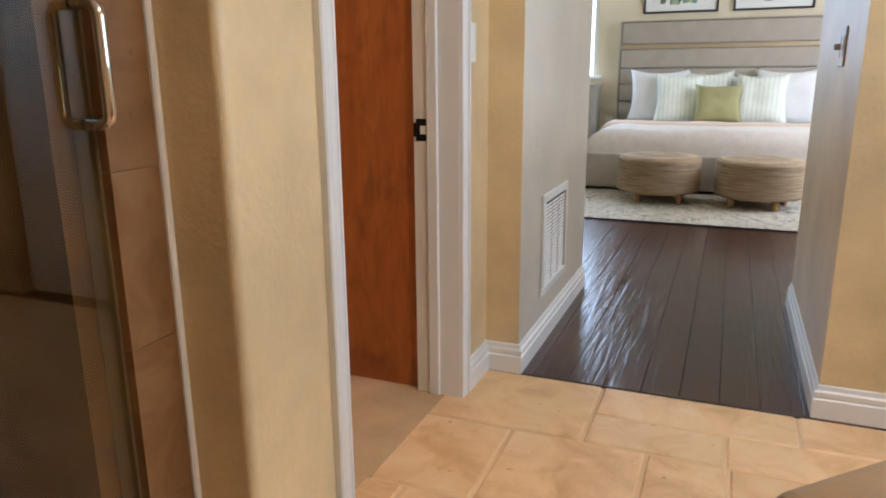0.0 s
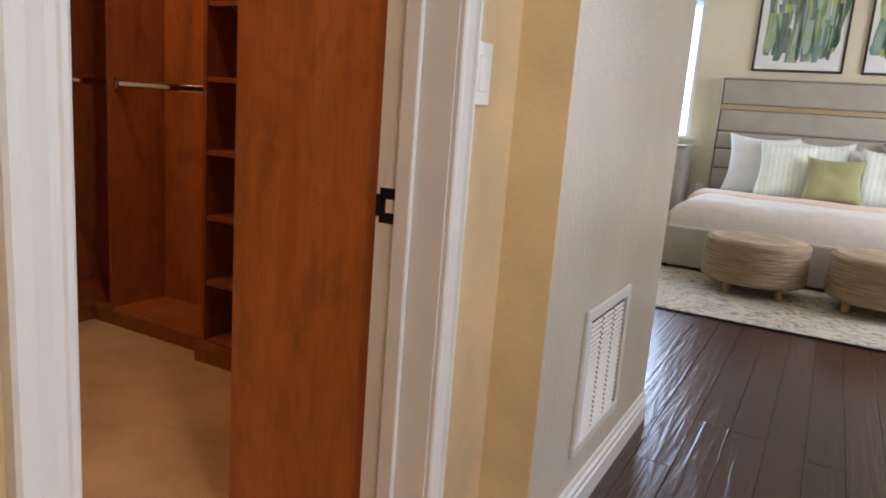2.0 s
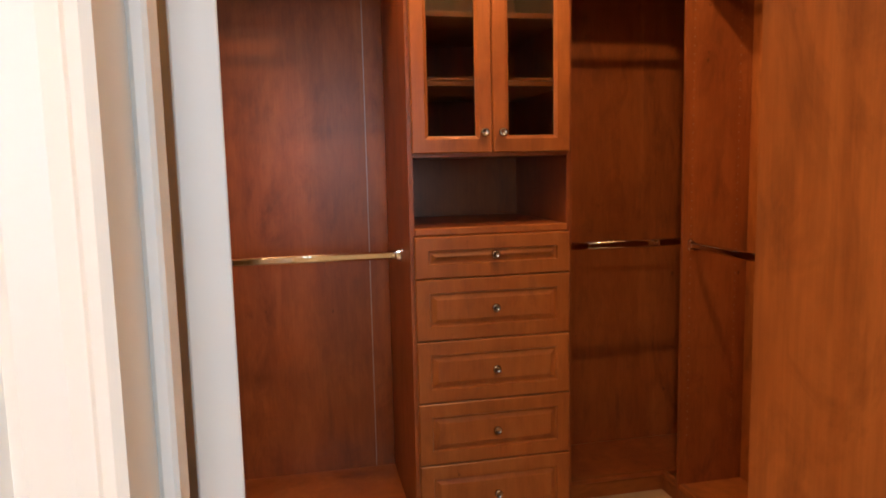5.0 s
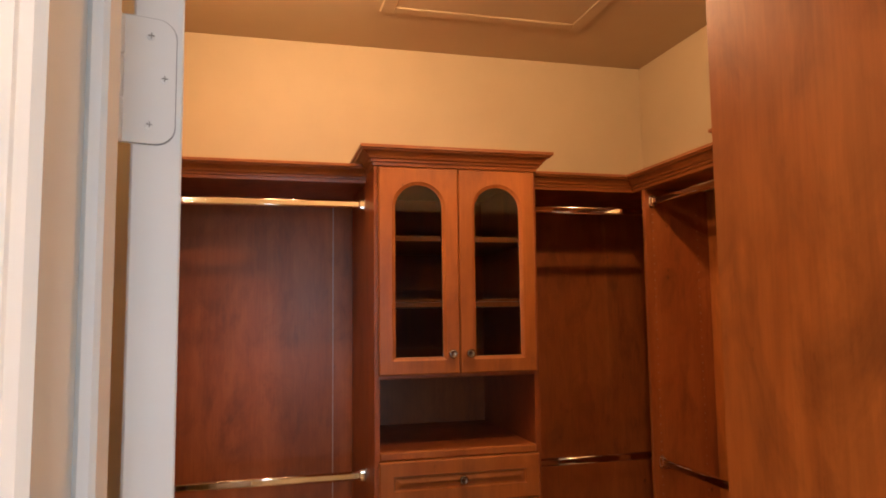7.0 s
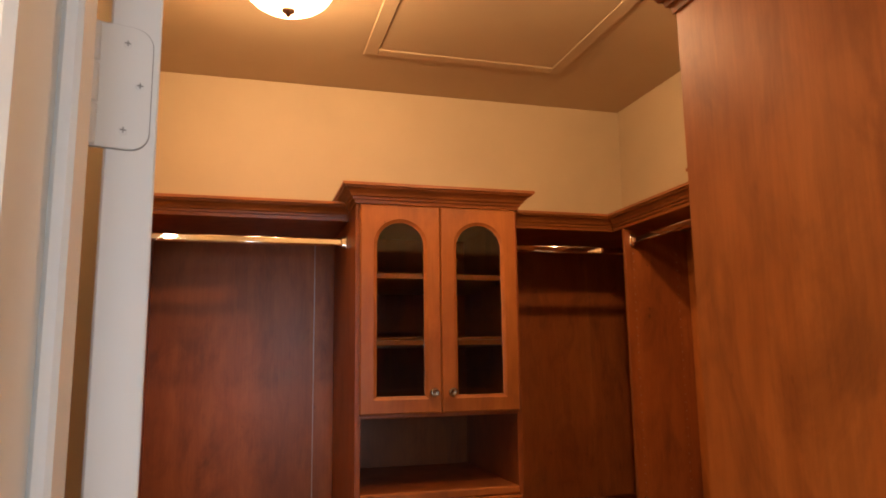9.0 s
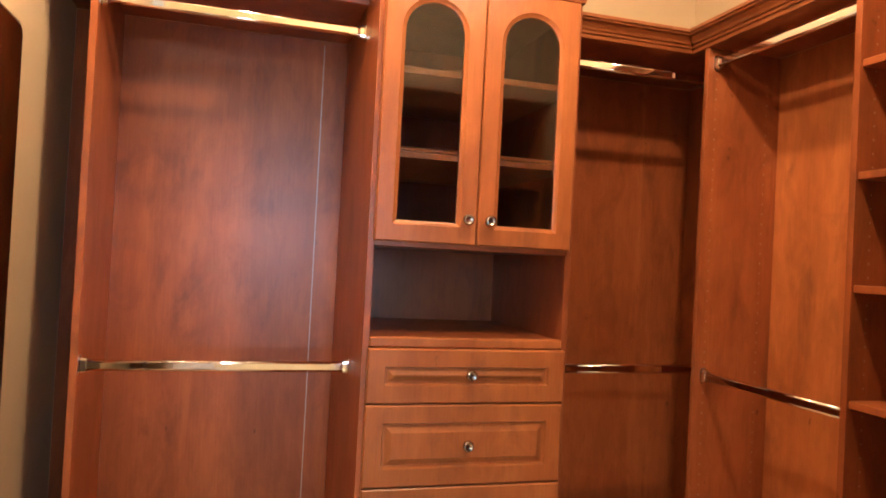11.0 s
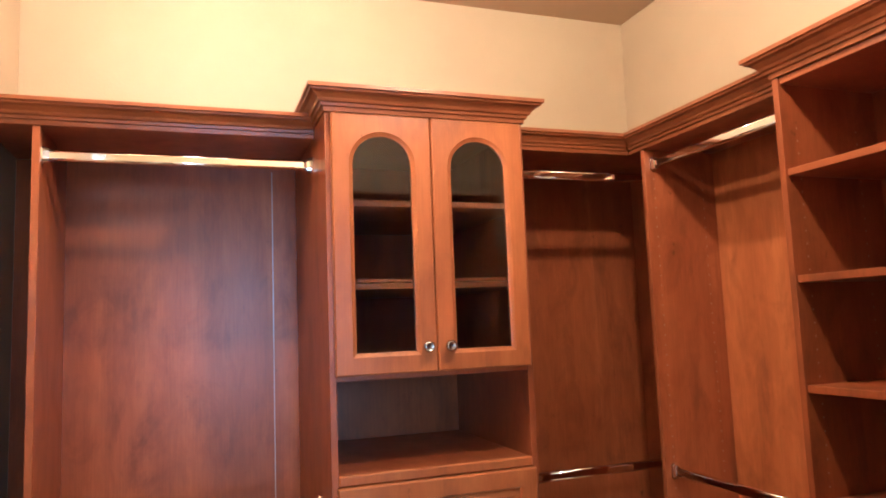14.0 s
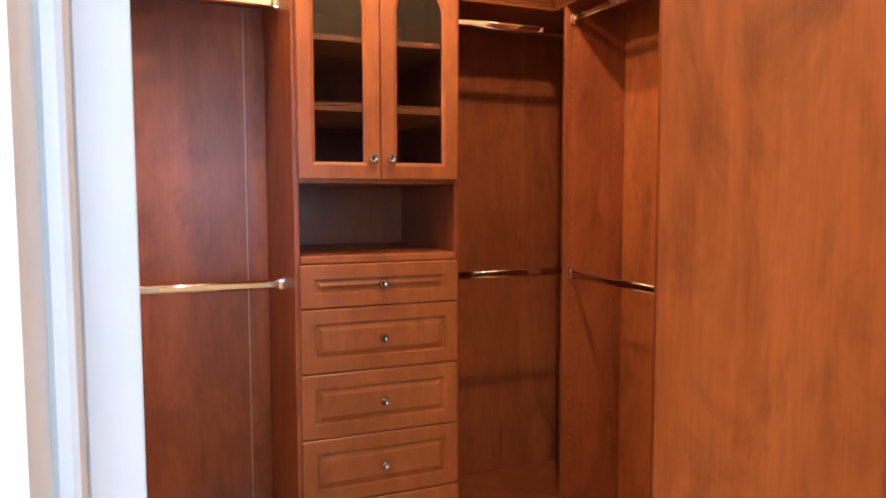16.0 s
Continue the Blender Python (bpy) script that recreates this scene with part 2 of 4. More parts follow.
def strokes_paint():
    m, t, b = material("watercolour_strokes")
    g = t.nodes.new("ShaderNodeNewGeometry")
    c = ramp(t, g.outputs["Random Per Island"], [(0.0, (0.02, 0.06, 0.035)), (0.2, (0.06, 0.13, 0.07)), (0.4, (0.09, 0.22, 0.21)), (0.55, (0.40, 0.43, 0.05)),
                                                  (0.7, (0.04, 0.09, 0.09)), (0.85, (0.30, 0.38, 0.14)), (1.0, (0.36, 0.48, 0.44))])
    wash = noise_tex(t, coords(t, (9, 9, 2)), 2.0, 4)
    t.links.new(mix(t, ramp(t, wash, [(0.35, (0, 0, 0)), (0.8, (0.4, 0.4, 0.4))]), c, (0.70, 0.74, 0.66)), b.inputs["Base Color"])
    b.inputs["Roughness"].default_value = 0.6
    return m


STRIPED = striped_fabric()
TRAVERTINE = travertine("travertine_floor_tile", (0.62, 0.37, 0.17), (0.82, 0.55, 0.29), (0.88, 0.66, 0.40), 0.42)
DARK_STONE = travertine("brown_travertine_wall_tile", (0.13, 0.060, 0.020), (0.22, 0.110, 0.040), (0.30, 0.165, 0.068), 0.35)
COUNTER = travertine("tan_stone_counter", (0.27, 0.17, 0.085), (0.36, 0.24, 0.13), (0.43, 0.31, 0.18), 0.3)
SCRAPED = scraped_floor()
RUG = rug_cloth()
JUTE = jute()
GLASS = clear_glass("cabinet_glass", (0.79, 0.85, 0.90))
SHOWER_GLASS = clear_glass("shower_glass", (0.50, 0.42, 0.26))
BOWL = glow("lit_alabaster_glass", CLOSET_GLOW, LAMP_GLOW)
BOWL.node_tree.nodes["Principled BSDF"].inputs["Alpha"].default_value = 0.45
BATH_BOWL = glow("lit_fill_lamp_glass", (1.0, 0.79, 0.56), BATH_GLOW)
STROKES = strokes_paint()
PAPER = paint("picture_paper", (0.80, 0.80, 0.78), 0.7, 0.1, 200, 0.01)
BLACK_FRAME = paint("black_picture_frame", (0.015, 0.015, 0.016), 0.35, 0.05, 60, 0.05)
# the slats glow by themselves in place of daylight behind the blind
BLIND = glow("self_glowing_white_blind", (0.86, 0.94, 1.0), 2.2)
mm, mt, mb = material("mirror_silver")
mb.inputs["Base Color"].default_value = (0.86, 0.88, 0.87, 1)
mb.inputs["Metallic"].default_value, mb.inputs["Roughness"].default_value = 1.0, 0.02
MIRROR = mm
ALMOND = paint("satin_taupe_plate", (0.50, 0.43, 0.35), 0.35, 0.05, 60, 0.03)
# flat grey that stands in for shade in seams, slots and gaps
SHADE_GREY = paint("grey_shadow_gap", (0.28, 0.27, 0.25), 0.8, 0.0, 20, 0.02)
PIN = paint("pin_hole_brass", (0.34, 0.20, 0.12), 0.5, 0.0, 20, 0.02)
# dark floor joints, and the painted shade of the duct
DARK_GAP = paint("dark_joint_and_duct_shade", (0.03, 0.028, 0.025), 0.8, 0.0, 20, 0.02)


# ---- mesh helpers ----
def merge(bm, other):
    me = bpy.data.meshes.new("tmp")
    other.to_mesh(me)
    other.free()
    bm.from_mesh(me)
    bpy.data.meshes.remove(me)


def box(bm, x0, x1, y0, y1, z0, z1, r=0.0, seg=1):
    b = bmesh.new()
    bmesh.ops.create_cube(b, size=1)
    for v in b.verts:
        v.co = ((x0 + x1) / 2 + v.co.x * (x1 - x0), (y0 + y1) / 2 + v.co.y * (y1 - y0), (z0 + z1) / 2 + v.co.z * (z1 - z0))
    if r:
        bmesh.ops.bevel(b, geom=list(b.edges), offset=r, segments=seg, profile=0.5, affect="EDGES")
    merge(bm, b)
    return bm


def abox(*a, **k):
    return box(bmesh.new(), *a, **k)


def loft(bm, loops, cap=(True, True), closed=True):
    rows = [[bm.verts.new(p) for p in loop] for loop in loops]
    n = len(rows[0])
    for a, b in zip(rows, rows[1:]):
        for i in range(n if closed else n - 1):
            j = (i + 1) % n
            bm.faces.new((a[i], a[j], b[j], b[i]))
    if cap[0]:
        bm.faces.new(rows[0][::-1])
    if cap[1]:
        bm.faces.new(rows[-1])
    bmesh.ops.recalc_face_normals(bm, faces=bm.faces)
    return bm


def lathe(bm, profile, centre, n=32, axis="z"):
    """Turns (radius, height) pairs about an axis through the centre."""
    c = Vector(centre)
    turn = {"z": Matrix(), "x": Matrix.Rotation(radians(90), 4, "Y"), "y": Matrix.Rotation(radians(-90), 4, "X")}[axis]
    loops = [[c + turn @ Vector((r * math.cos(2 * math.pi * i / n), r * math.sin(2 * math.pi * i / n), h)) for i in range(n)] for r, h in profile]
    return loft(bm, loops)


def sweep(bm, path, profile):
    """A moulding: the profile (out, up) along a path of (x, y) at mitred corners; out is to the right of the path's way."""
    pts = [Vector(p) for p in path]
    loops = []
    for i, p in enumerate(pts):
        d0 = (p - pts[i - 1]).normalized() if i else (pts[1] - p).normalized()
        d1 = (pts[i + 1] - p).normalized() if i + 1 < len(pts) else d0
        n0, n1 = Vector((d0.y, -d0.x)), Vector((d1.y, -d1.x))
        m = (n0 + n1) / (1 + n0.dot(n1))
        loops.append([(p.x + m.x * o, p.y + m.y * o, z) for o, z in profile])
    return loft(bm, loops)


def thing(name, place, label, category, group="", kind=""):
    ob = new(name)
    ob.empty_display_size = 0.1
    ob.location = place
    return tagged(ob, label, category, group, kind)


def part(name, bm, mat, parent=None, label="", smooth=False, kind=""):
    me = bpy.data.meshes.new(name)
    if smooth:
        for f in bm.faces:
            f.smooth = True
    bm.to_mesh(me)
    bm.free()
    me.materials.append(mat)
    ob = new(name, me)
    if parent:
        ob.parent = parent
        at = Vector(parent.location)
        if parent.parent:
            at = at + Vector(parent.parent.location)
        me.transform(Matrix.Translation(-at))
    return tagged(ob, label, kind=kind)


def setting(name, bm, mat, label, category, smooth=False):
    return tagged(part(name, bm, mat, None, "", smooth), label, category, kind="structure")


# ---- the plan ----
CEIL = 2.92
BACK, RIGHT, LEFT = -3.28, 3.38, 1.04            # closet walls
W0, W1 = -0.56, -0.715                           # bath side and closet side of the wall with the closet door
J0, J1, HEAD = 1.455, 2.198, 2.142                 # closet door opening
HALL_L, HALL_R, NICHE, HALL_END = -0.435, 0.545, 2.478, 3.655
BED_BACK, BED_W, BED_E = 8.72, -3.3, 2.6

setting("wall_closet_back", abox(BACK - 0.12, BACK, LEFT - 0.1, RIGHT + 0.12, 0, CEIL), CLOSET_PAINT, "cream painted wall above the closet shelves", "wall")
setting("wall_closet_right", abox(BACK, W1, RIGHT, RIGHT + 0.12, 0, CEIL), CLOSET_PAINT, "cream painted side wall of the closet", "wall")
setting("wall_closet_left", abox(BACK, W1, LEFT - 0.055, LEFT, 0, CEIL), CLOSET_PAINT, "cream painted closet wall with a mirror", "wall")
bm = bmesh.new()
CY, RB = 1.106, 0.018
ring = [(W1, J0 - 0.02), (W1, CY)] + [(W0 - RB + RB * math.sin(radians(a)), CY + RB - RB * math.cos(radians(a))) for a in range(0, 91, 15)] + [(W0, J0 - 0.02)]
loft(bm, [[(px, py, z) for px, py in ring] for z in (0, CEIL)])
box(bm, W1, W0, J1 + 0.02, NICHE - 0.004, 0, CEIL)
box(bm, W1, W0, J0 - 0.02, J1 + 0.02, HEAD + 0.02, CEIL)
setting("wall_closet_door", bm, BATH_PAINT, "ochre textured wall round the closet door", "wall")
setting("wall_closet_door_inner", abox(W1 - 0.004, W1, J1 + 0.02, RIGHT, 0, CEIL), CLOSET_PAINT, "cream inner face of the closet wall", "wall")
setting("wall_niche", abox(W1, HALL_L, NICHE - 0.004, NICHE + 0.002, 0, CEIL), BATH_PAINT, "ochre wall end beside the hall", "wall")
setting("wall_hall_left", abox(HALL_L - 0.12, HALL_L, NICHE + 0.002, HALL_END, 0, CEIL), HALL_PAINT, "satin greige hall wall with a return grille", "wall")
setting("wall_hall_right", abox(HALL_R, HALL_R + 0.12, 2.492, HALL_END + 0.03, 0, CEIL), HALL_WARM_LIT, "hall wall coloured for warm light, with a switch plate", "wall")
bm = abox(HALL_R, 0.765, 2.488, 2.4915, 0, CEIL)
box(bm, HALL_R + 0.13, 0.765, 2.4915, 2.60, 0, CEIL)
box(bm, 0.765, 1.62, 2.488, 2.60, 2.06, CEIL)
box(bm, 1.62, 1.95, 2.488, 2.60, 0, CEIL)
setting("wall_bath_north", bm, BATH_PAINT, "ochre wall beside a white door", "wall")
bm = abox(1.95, 2.07, -2.2, 1.2, 0, CEIL)
box(bm, 1.95, 2.07, 2.35, 2.6, 0, CEIL)
box(bm, 1.95, 2.07, 1.2, 2.35, 0, 1.05)
box(bm, 1.95, 2.07, 1.2, 2.35, 2.3, CEIL)
setting("wall_bath_east", bm, BATH_PAINT, "ochre bathroom wall with a window", "wall")
setting("wall_bath_south", abox(-1.9, 2.07, -2.32, -2.2, 0, CEIL), BATH_PAINT, "ochre bathroom wall", "wall")
setting("wall_shower_west", abox(-1.9, -1.78, -2.2, 0.985, 0, CEIL), DARK_STONE, "brown travertine shower wall", "wall")
setting("wall_shower_north", abox(-1.78, W1 - 0.05, 0.94, 0.983, 0, CEIL), DARK_STONE, "brown travertine shower end wall", "wall")
setting("wall_shower_south", abox(-1.78, -0.70, -0.55, -0.43, 0, CEIL), DARK_STONE, "brown travertine shower wall", "wall")
setting("wall_bedroom_back_lower", abox(BED_W, BED_E, BED_BACK, BED_BACK + 0.12, 0, 1.05), BED_PAINT, "pale cream bedroom wall behind the bed", "wall")
bm = abox(-1.30, BED_E, BED_BACK, BED_BACK + 0.12, 1.05, CEIL)
box(bm, BED_W, -2.60, BED_BACK, BED_BACK + 0.12, 1.05, CEIL)
box(bm, -2.60, -1.30, BED_BACK, BED_BACK + 0.12, 2.45, CEIL)
setting("wall_bedroom_back", bm, BED_PAINT, "pale cream bedroom wall with pictures and a window", "wall")
setting("wall_bedroom_west", abox(BED_W - 0.12, BED_W, HALL_END, BED_BACK + 0.12, 0, CEIL), BED_PAINT, "pale cream bedroom side wall", "wall")
# the opening is out of view, added to go with the side fill lamp
bm = abox(BED_E, BED_E + 0.12, HALL_END, 5.2, 0, CEIL)
box(bm, BED_E, BED_E + 0.12, 7.6, BED_BACK + 0.12, 0, CEIL)
box(bm, BED_E, BED_E + 0.12, 5.2, 7.6, 0, 0.7)
box(bm, BED_E, BED_E + 0.12, 5.2, 7.6, 2.5, CEIL)
setting("wall_bedroom_east", bm, BED_PAINT, "pale cream bedroom side wall with an added wide opening", "wall")
bm = abox(BED_W, HALL_L - 0.12, HALL_END - 0.12, HALL_END, 0, CEIL)
box(bm, HALL_R + 0.12, BED_E, HALL_END - 0.1, HALL_END + 0.03, 0, CEIL)
setting("wall_bedroom_south", bm, BED_PAINT, "pale cream bedroom wall beside the hall", "wall")

bm = abox(BACK - 0.12, W1, LEFT - 0.1, RIGHT + 0.12, CEIL, CEIL + 0.1)
setting("ceiling_closet", bm, CEILING_PAINT, "warm beige closet ceiling", "ceiling")
setting("ceiling_bath", abox(-1.9, 2.07, -2.32, 2.6, CEIL + 0.004, CEIL + 0.1), BED_PAINT, "cream bathroom ceiling", "ceiling")
setting("ceiling_bedroom", abox(BED_W - 0.12, BED_E + 0.12, 2.6, BED_BACK + 0.12, CEIL + 0.004, CEIL + 0.1), BED_PAINT, "cream bedroom ceiling", "ceiling")

setting("floor_closet", abox(BACK, W1 + 0.10, LEFT, RIGHT, -0.05, 0.0), CARPET, "beige low pile carpet", "floor")
floor_bath = setting("floor_bath", abox(W1 + 0.10, 1.95, -2.2, NICHE - 0.012, -0.05, -0.006), GROUT, "tumbled travertine floor tiles with sandy joints", "floor")
setting("floor_shower", abox(-1.78, W1 + 0.10, -0.43, 0.94, -0.05, -0.004), DARK_STONE, "brown travertine shower floor", "floor")
floor_hall = setting("floor_hall", abox(BED_W, BED_E, NICHE - 0.012, BED_BACK, -0.05, -0.010), DARK_GAP, "dark hand-scraped hardwood plank floor", "floor")

# ---- trim ----
BASE = [(0, 0), (0.017, 0), (0.017, 0.062), (0.012, 0.067), (0.014, 0.074), (0.014, 0.086), (0.008, 0.093), (0.005, 0.106), (0, 0.109)]
CAS = 0.068


def casing_bar(y0, y1, z0, z1, inner, x, out, wide=CAS):
    """A fluted casing leg on the wall plane x; inner says on which y side the opening lies."""
    prof = [(0.0, 0.010), (0.005, 0.0135), (0.011, 0.0135), (0.014, 0.0105), (0.024, 0.0105), (0.044, 0.0155), (0.051, 0.0125), (0.055, 0.020), (0.064, 0.020), (CAS, 0.016)]
    a, s = (y1, -1) if inner > 0 else (y0, 1)
    prof = [(u * wide / CAS, d) for u, d in prof]
    ring = [(x, a)] + [(x + out * d, a + s * u) for u, d in prof] + [(x, a + s * wide)]
    return loft(bmesh.new(), [[(px, py, z) for px, py in ring] for z in (z0, z1)])


door_1 = thing("door_frame", ((W0 + W1) / 2, (J0 + J1) / 2, 0), "white painted door frame with fluted casings", "door frame", kind="structure")
part("casing", casing_bar(J0 - CAS + 0.003, J0 + 0.003, 0, HEAD + CAS, 1, W0, 1), WHITE, door_1)
part("casing", casing_bar(J1 + 0.002, J1 + 0.002 + 0.052, 0, HEAD + CAS, -1, W0, 1, 0.052), WHITE, door_1)
part("casing", abox(W0, W0 + 0.018, J0 - 0.004, J1 + 0.004, HEAD + 0.004, HEAD + CAS, r=0.004), WHITE, door_1)
part("casing", abox(W1 - 0.018, W1, J0 - CAS, J1 + 0.022, HEAD + 0.004, HEAD + CAS, r=0.004), WHITE, door_1)
part("casing", abox(W1 - 0.018, W1, J0 - CAS - 0.05, J0 - 0.055, 0, HEAD, r=0.004), WHITE, door_1)
part("jamb", abox(W1, W0, J0 - 0.02, J0, 0, HEAD), WHITE, door_1)
far_jamb = part("jamb", abox(W1, W0, J1, J1 + 0.02, 0, HEAD), WHITE, door_1)
part("head_jamb", abox(W1, W0, J0, J1, HEAD, HEAD + 0.02), WHITE, door_1)
part("door_stop", abox(W1 + 0.048, W1 + 0.085, J1 - 0.012, J1, 0, HEAD, r=0.003), WHITE, door_1)
part("door_stop", abox(W1 + 0.048, W1 + 0.085, J0, J0 + 0.012, 0, HEAD, r=0.003), WHITE, door_1)
bm = abox(W1 + 0.008, W1 + 0.044, J1 - 0.0025, J1 - 0.0002, 0.862, 0.932, r=0.001)
box(bm, W1 + 0.002, W1 + 0.012, J1 - 0.007, J1 - 0.002, 0.875, 0.919, r=0.001)
strike = part("strike_plate", bm, BLACK_IRON, door_1, "black steel latch strike plate")
part("latch_hole", abox(W1 + 0.024, W1 + 0.0445, J1 - 0.0034, J1 - 0.002, 0.884, 0.910), WHITE, door_1)

bm = sweep(bmesh.new(), [(W0, J1 + 0.056), (W0, NICHE - 0.004), (HALL_L, NICHE - 0.004), (HALL_L, HALL_END)], BASE)
setting("baseboard_left", bm, WHITE, "white stepped baseboard along the hall wall", "baseboard")
bm = sweep(bmesh.new(), [(HALL_R, HALL_END + 0.03), (HALL_R, 2.488), (0.747, 2.488)], BASE)
setting("baseboard_right", bm, WHITE, "white stepped baseboard along the hall wall", "baseboard")
bm = sweep(bmesh.new(), [(BED_E, BED_BACK), (BED_W, BED_BACK)][::-1], BASE)
setting("baseboard_bedroom", bm, WHITE, "white baseboard behind the bed", "baseboard")
bm = sweep(bmesh.new(), [(W0, CY + 0.02), (W0, J0 - CAS - 0.006)], BASE)
setting("baseboard_bath", bm, WHITE, "white stepped baseboard beside the closet door", "baseboard")

# white door of the next room
door_2 = thing("door_2", (1.2, 2.55, 0), "white panelled door beside the hall", "door", kind="structure")
part("casing", abox(0.748, 0.823, 2.466, 2.488, 0, 2.13, r=0.005), WHITE, door_2)
part("casing", abox(0.823, 1.62, 2.466, 2.488, 2.06, 2.13, r=0.005), WHITE, door_2)
part("jamb", abox(0.765, 0.785, 2.488, 2.60, 0, 2.06), WHITE, door_2)
b2 = abox(0.80, 1.60, 2.545, 2.58, 0.01, 2.05, r=0.003)
for z0, z1 in ((0.22, 0.92), (1.05, 1.92)):
    box(b2, 0.99, 1.20, 2.541, 2.546, z0, z1, r=0.002)
    box(b2, 1.27, 1.48, 2.541, 2.546, z0, z1, r=0.002)
part("door_leaf", b2, WHITE, door_2)


# ---- the closet door, open into the closet ----
def closet_door():
    th, w, h = 0.036, 0.715, HEAD - 0.004
    door = thing("door_1", (W1 - 0.036, J0 + 0.004, 0), "white panelled closet door standing open", "door", kind="structure")
    bm = bmesh.new()
    box(bm, 0, th, 0.0, w, 0.012, h, r=0.0015)
    leaf = part("door_leaf", bm, WHITE)
    leaf.parent = door
    for z0, z1 in ((0.25, 0.85), (1.0, 1.88)):
        for y0, y1 in ((0.1, 0.32), (0.38, 0.6)):
            bm = bmesh.new()
            loft(bm, [[(th + d, a, b) for a, b in ((y0 + i, z0 + i), (y1 - i, z0 + i), (y1 - i, z1 - i), (y0 + i, z1 - i))] for i, d in ((0, 0.0), (0.006, 0.007), (0.03, 0.007), (0.045, 0.003))], (True, True))
            p = part("door_panel", bm, WHITE)
            p.parent = door
    for z in (0.25, 1.884):
        bm = bmesh.new()
        pts = []
        r = 0.014
        for cx, cz, a0 in ((0.030 - r, 0.048 - r, 0), (0.030 - r, -0.048 + r, 270)):
            pts.append([(cx + r * math.cos(radians(a)), cz + r * math.sin(radians(a))) for a in (range(90, -1, -15) if a0 == 0 else range(0, -91, -15))])
        outline = [(-0.014, 0.048)] + pts[0] + pts[1] + [(-0.014, -0.048)]
        loft(bm, [[(u, -d, z + v) for u, v in outline] for d in (0.0, 0.0022)])
        # a slightly larger grey plate draws the shaded seam round the leaf
        gap = loft(bmesh.new(), [[(u * 1.03 if u > 0 else u, -d, z + v * 1.018) for u, v in outline] for d in (0.0, 0.0006)])
        g = part("mortise_shade", gap, SHADE_GREY, None, "grey line for the shade round the hinge plate")
        g.parent = door
        hinge = part("hinge_leaf", bm, WHITE, None, "white painted hinge plate")
        hinge.parent = door
        bm = bmesh.new()
        for k in range(3):
            lathe(bm, [(0.0055, -0.015), (0.006, -0.014), (0.006, 0.014), (0.0055, 0.015)], (-0.012, -0.002, z + (k - 1) * 0.032), 12)
        kn = part("hinge_knuckle", bm, WHITE, None, "painted hinge barrel", True)
        kn.parent = door
        for u, v in ((0.012, 0.034), (0.022, 0.002), (0.012, -0.034)):
            bm = lathe(bmesh.new(), [(0.0034, 0.0), (0.0034, 0.0008), (0.001, 0.0012)], (u, -0.0022, z + v), 12, "y")
            for vtx in bm.verts:
                vtx.co.y = -0.0022 - (vtx.co.y + 0.0022)
            s = part("screw", bm, WHITE, None, "painted screw head")
            s.parent = door
            # the slot's shade is a grey cross laid on the screw head
            bm = abox(u - 0.0022, u + 0.0022, -0.0040, -0.0032, z + v - 0.0004, z + v + 0.0004)
            box(bm, u - 0.0004, u + 0.0004, -0.0040, -0.0032, z + v - 0.0022, z + v + 0.0022)
            slot = part("screw_slot", bm, SHADE_GREY, None, "grey cross for the shade in the slot")
            slot.parent = door
    door.rotation_euler = (0, 0, radians(DOOR_OPEN))
    return door


closet_door()

# ---- closet joinery ----
CROWN = [(-0.016, 2.205), (0.004, 2.205), (0.006, 2.222), (0.012, 2.224), (0.014, 2.236), (0.020, 2.239), (0.024, 2.250), (0.036, 2.266), (0.046, 2.272), (0.048, 2.280), (0.054, 2.282), (0.054, 2.297), (-0.016, 2.297)]
LOW_CROWN = [(o, 2.207 + (z - 2.205) * 0.70) for o, z in CROWN]
CROWN = [(o, 2.232 + (z - 2.205) * 0.72) for o, z in CROWN]
PLINTH = [(-0.016, 0.0), (0.012, 0.0), (0.012, 0.062), (0.006, 0.070), (0.006, 0.078), (0.0, 0.084), (-0.016, 0.084)]
T = 0.019
TOP, TALL = 2.205, 2.236                          # tops of the hanging units and of the towers
UF = -2.845                                      # front of the hanging units on the back wall
TY0, TY1, TF = 1.933, 2.549, -2.655              # drawer tower
RF = 3.072                                       # front of the hanging unit on the right wall
SX0, SX1, SF = -2.130, -1.55, 3.032              # shelf tower on the right wall


def knob(parent, place, axis="x"):
    bm = lathe(bmesh.new(), [(0.007, 0.0), (0.006, 0.010), (0.008, 0.014), (0.0155, 0.018), (0.016, 0.025), (0.013, 0.030), (0.010, 0.0305), (0.0085, 0.0285), (0.002, 0.0285)], (0, 0, 0), 20, axis)
    for v in bm.verts:
        v.co += Vector(place)
    return part("knob", bm, KNOB_METAL, parent, "polished chrome knob", True)


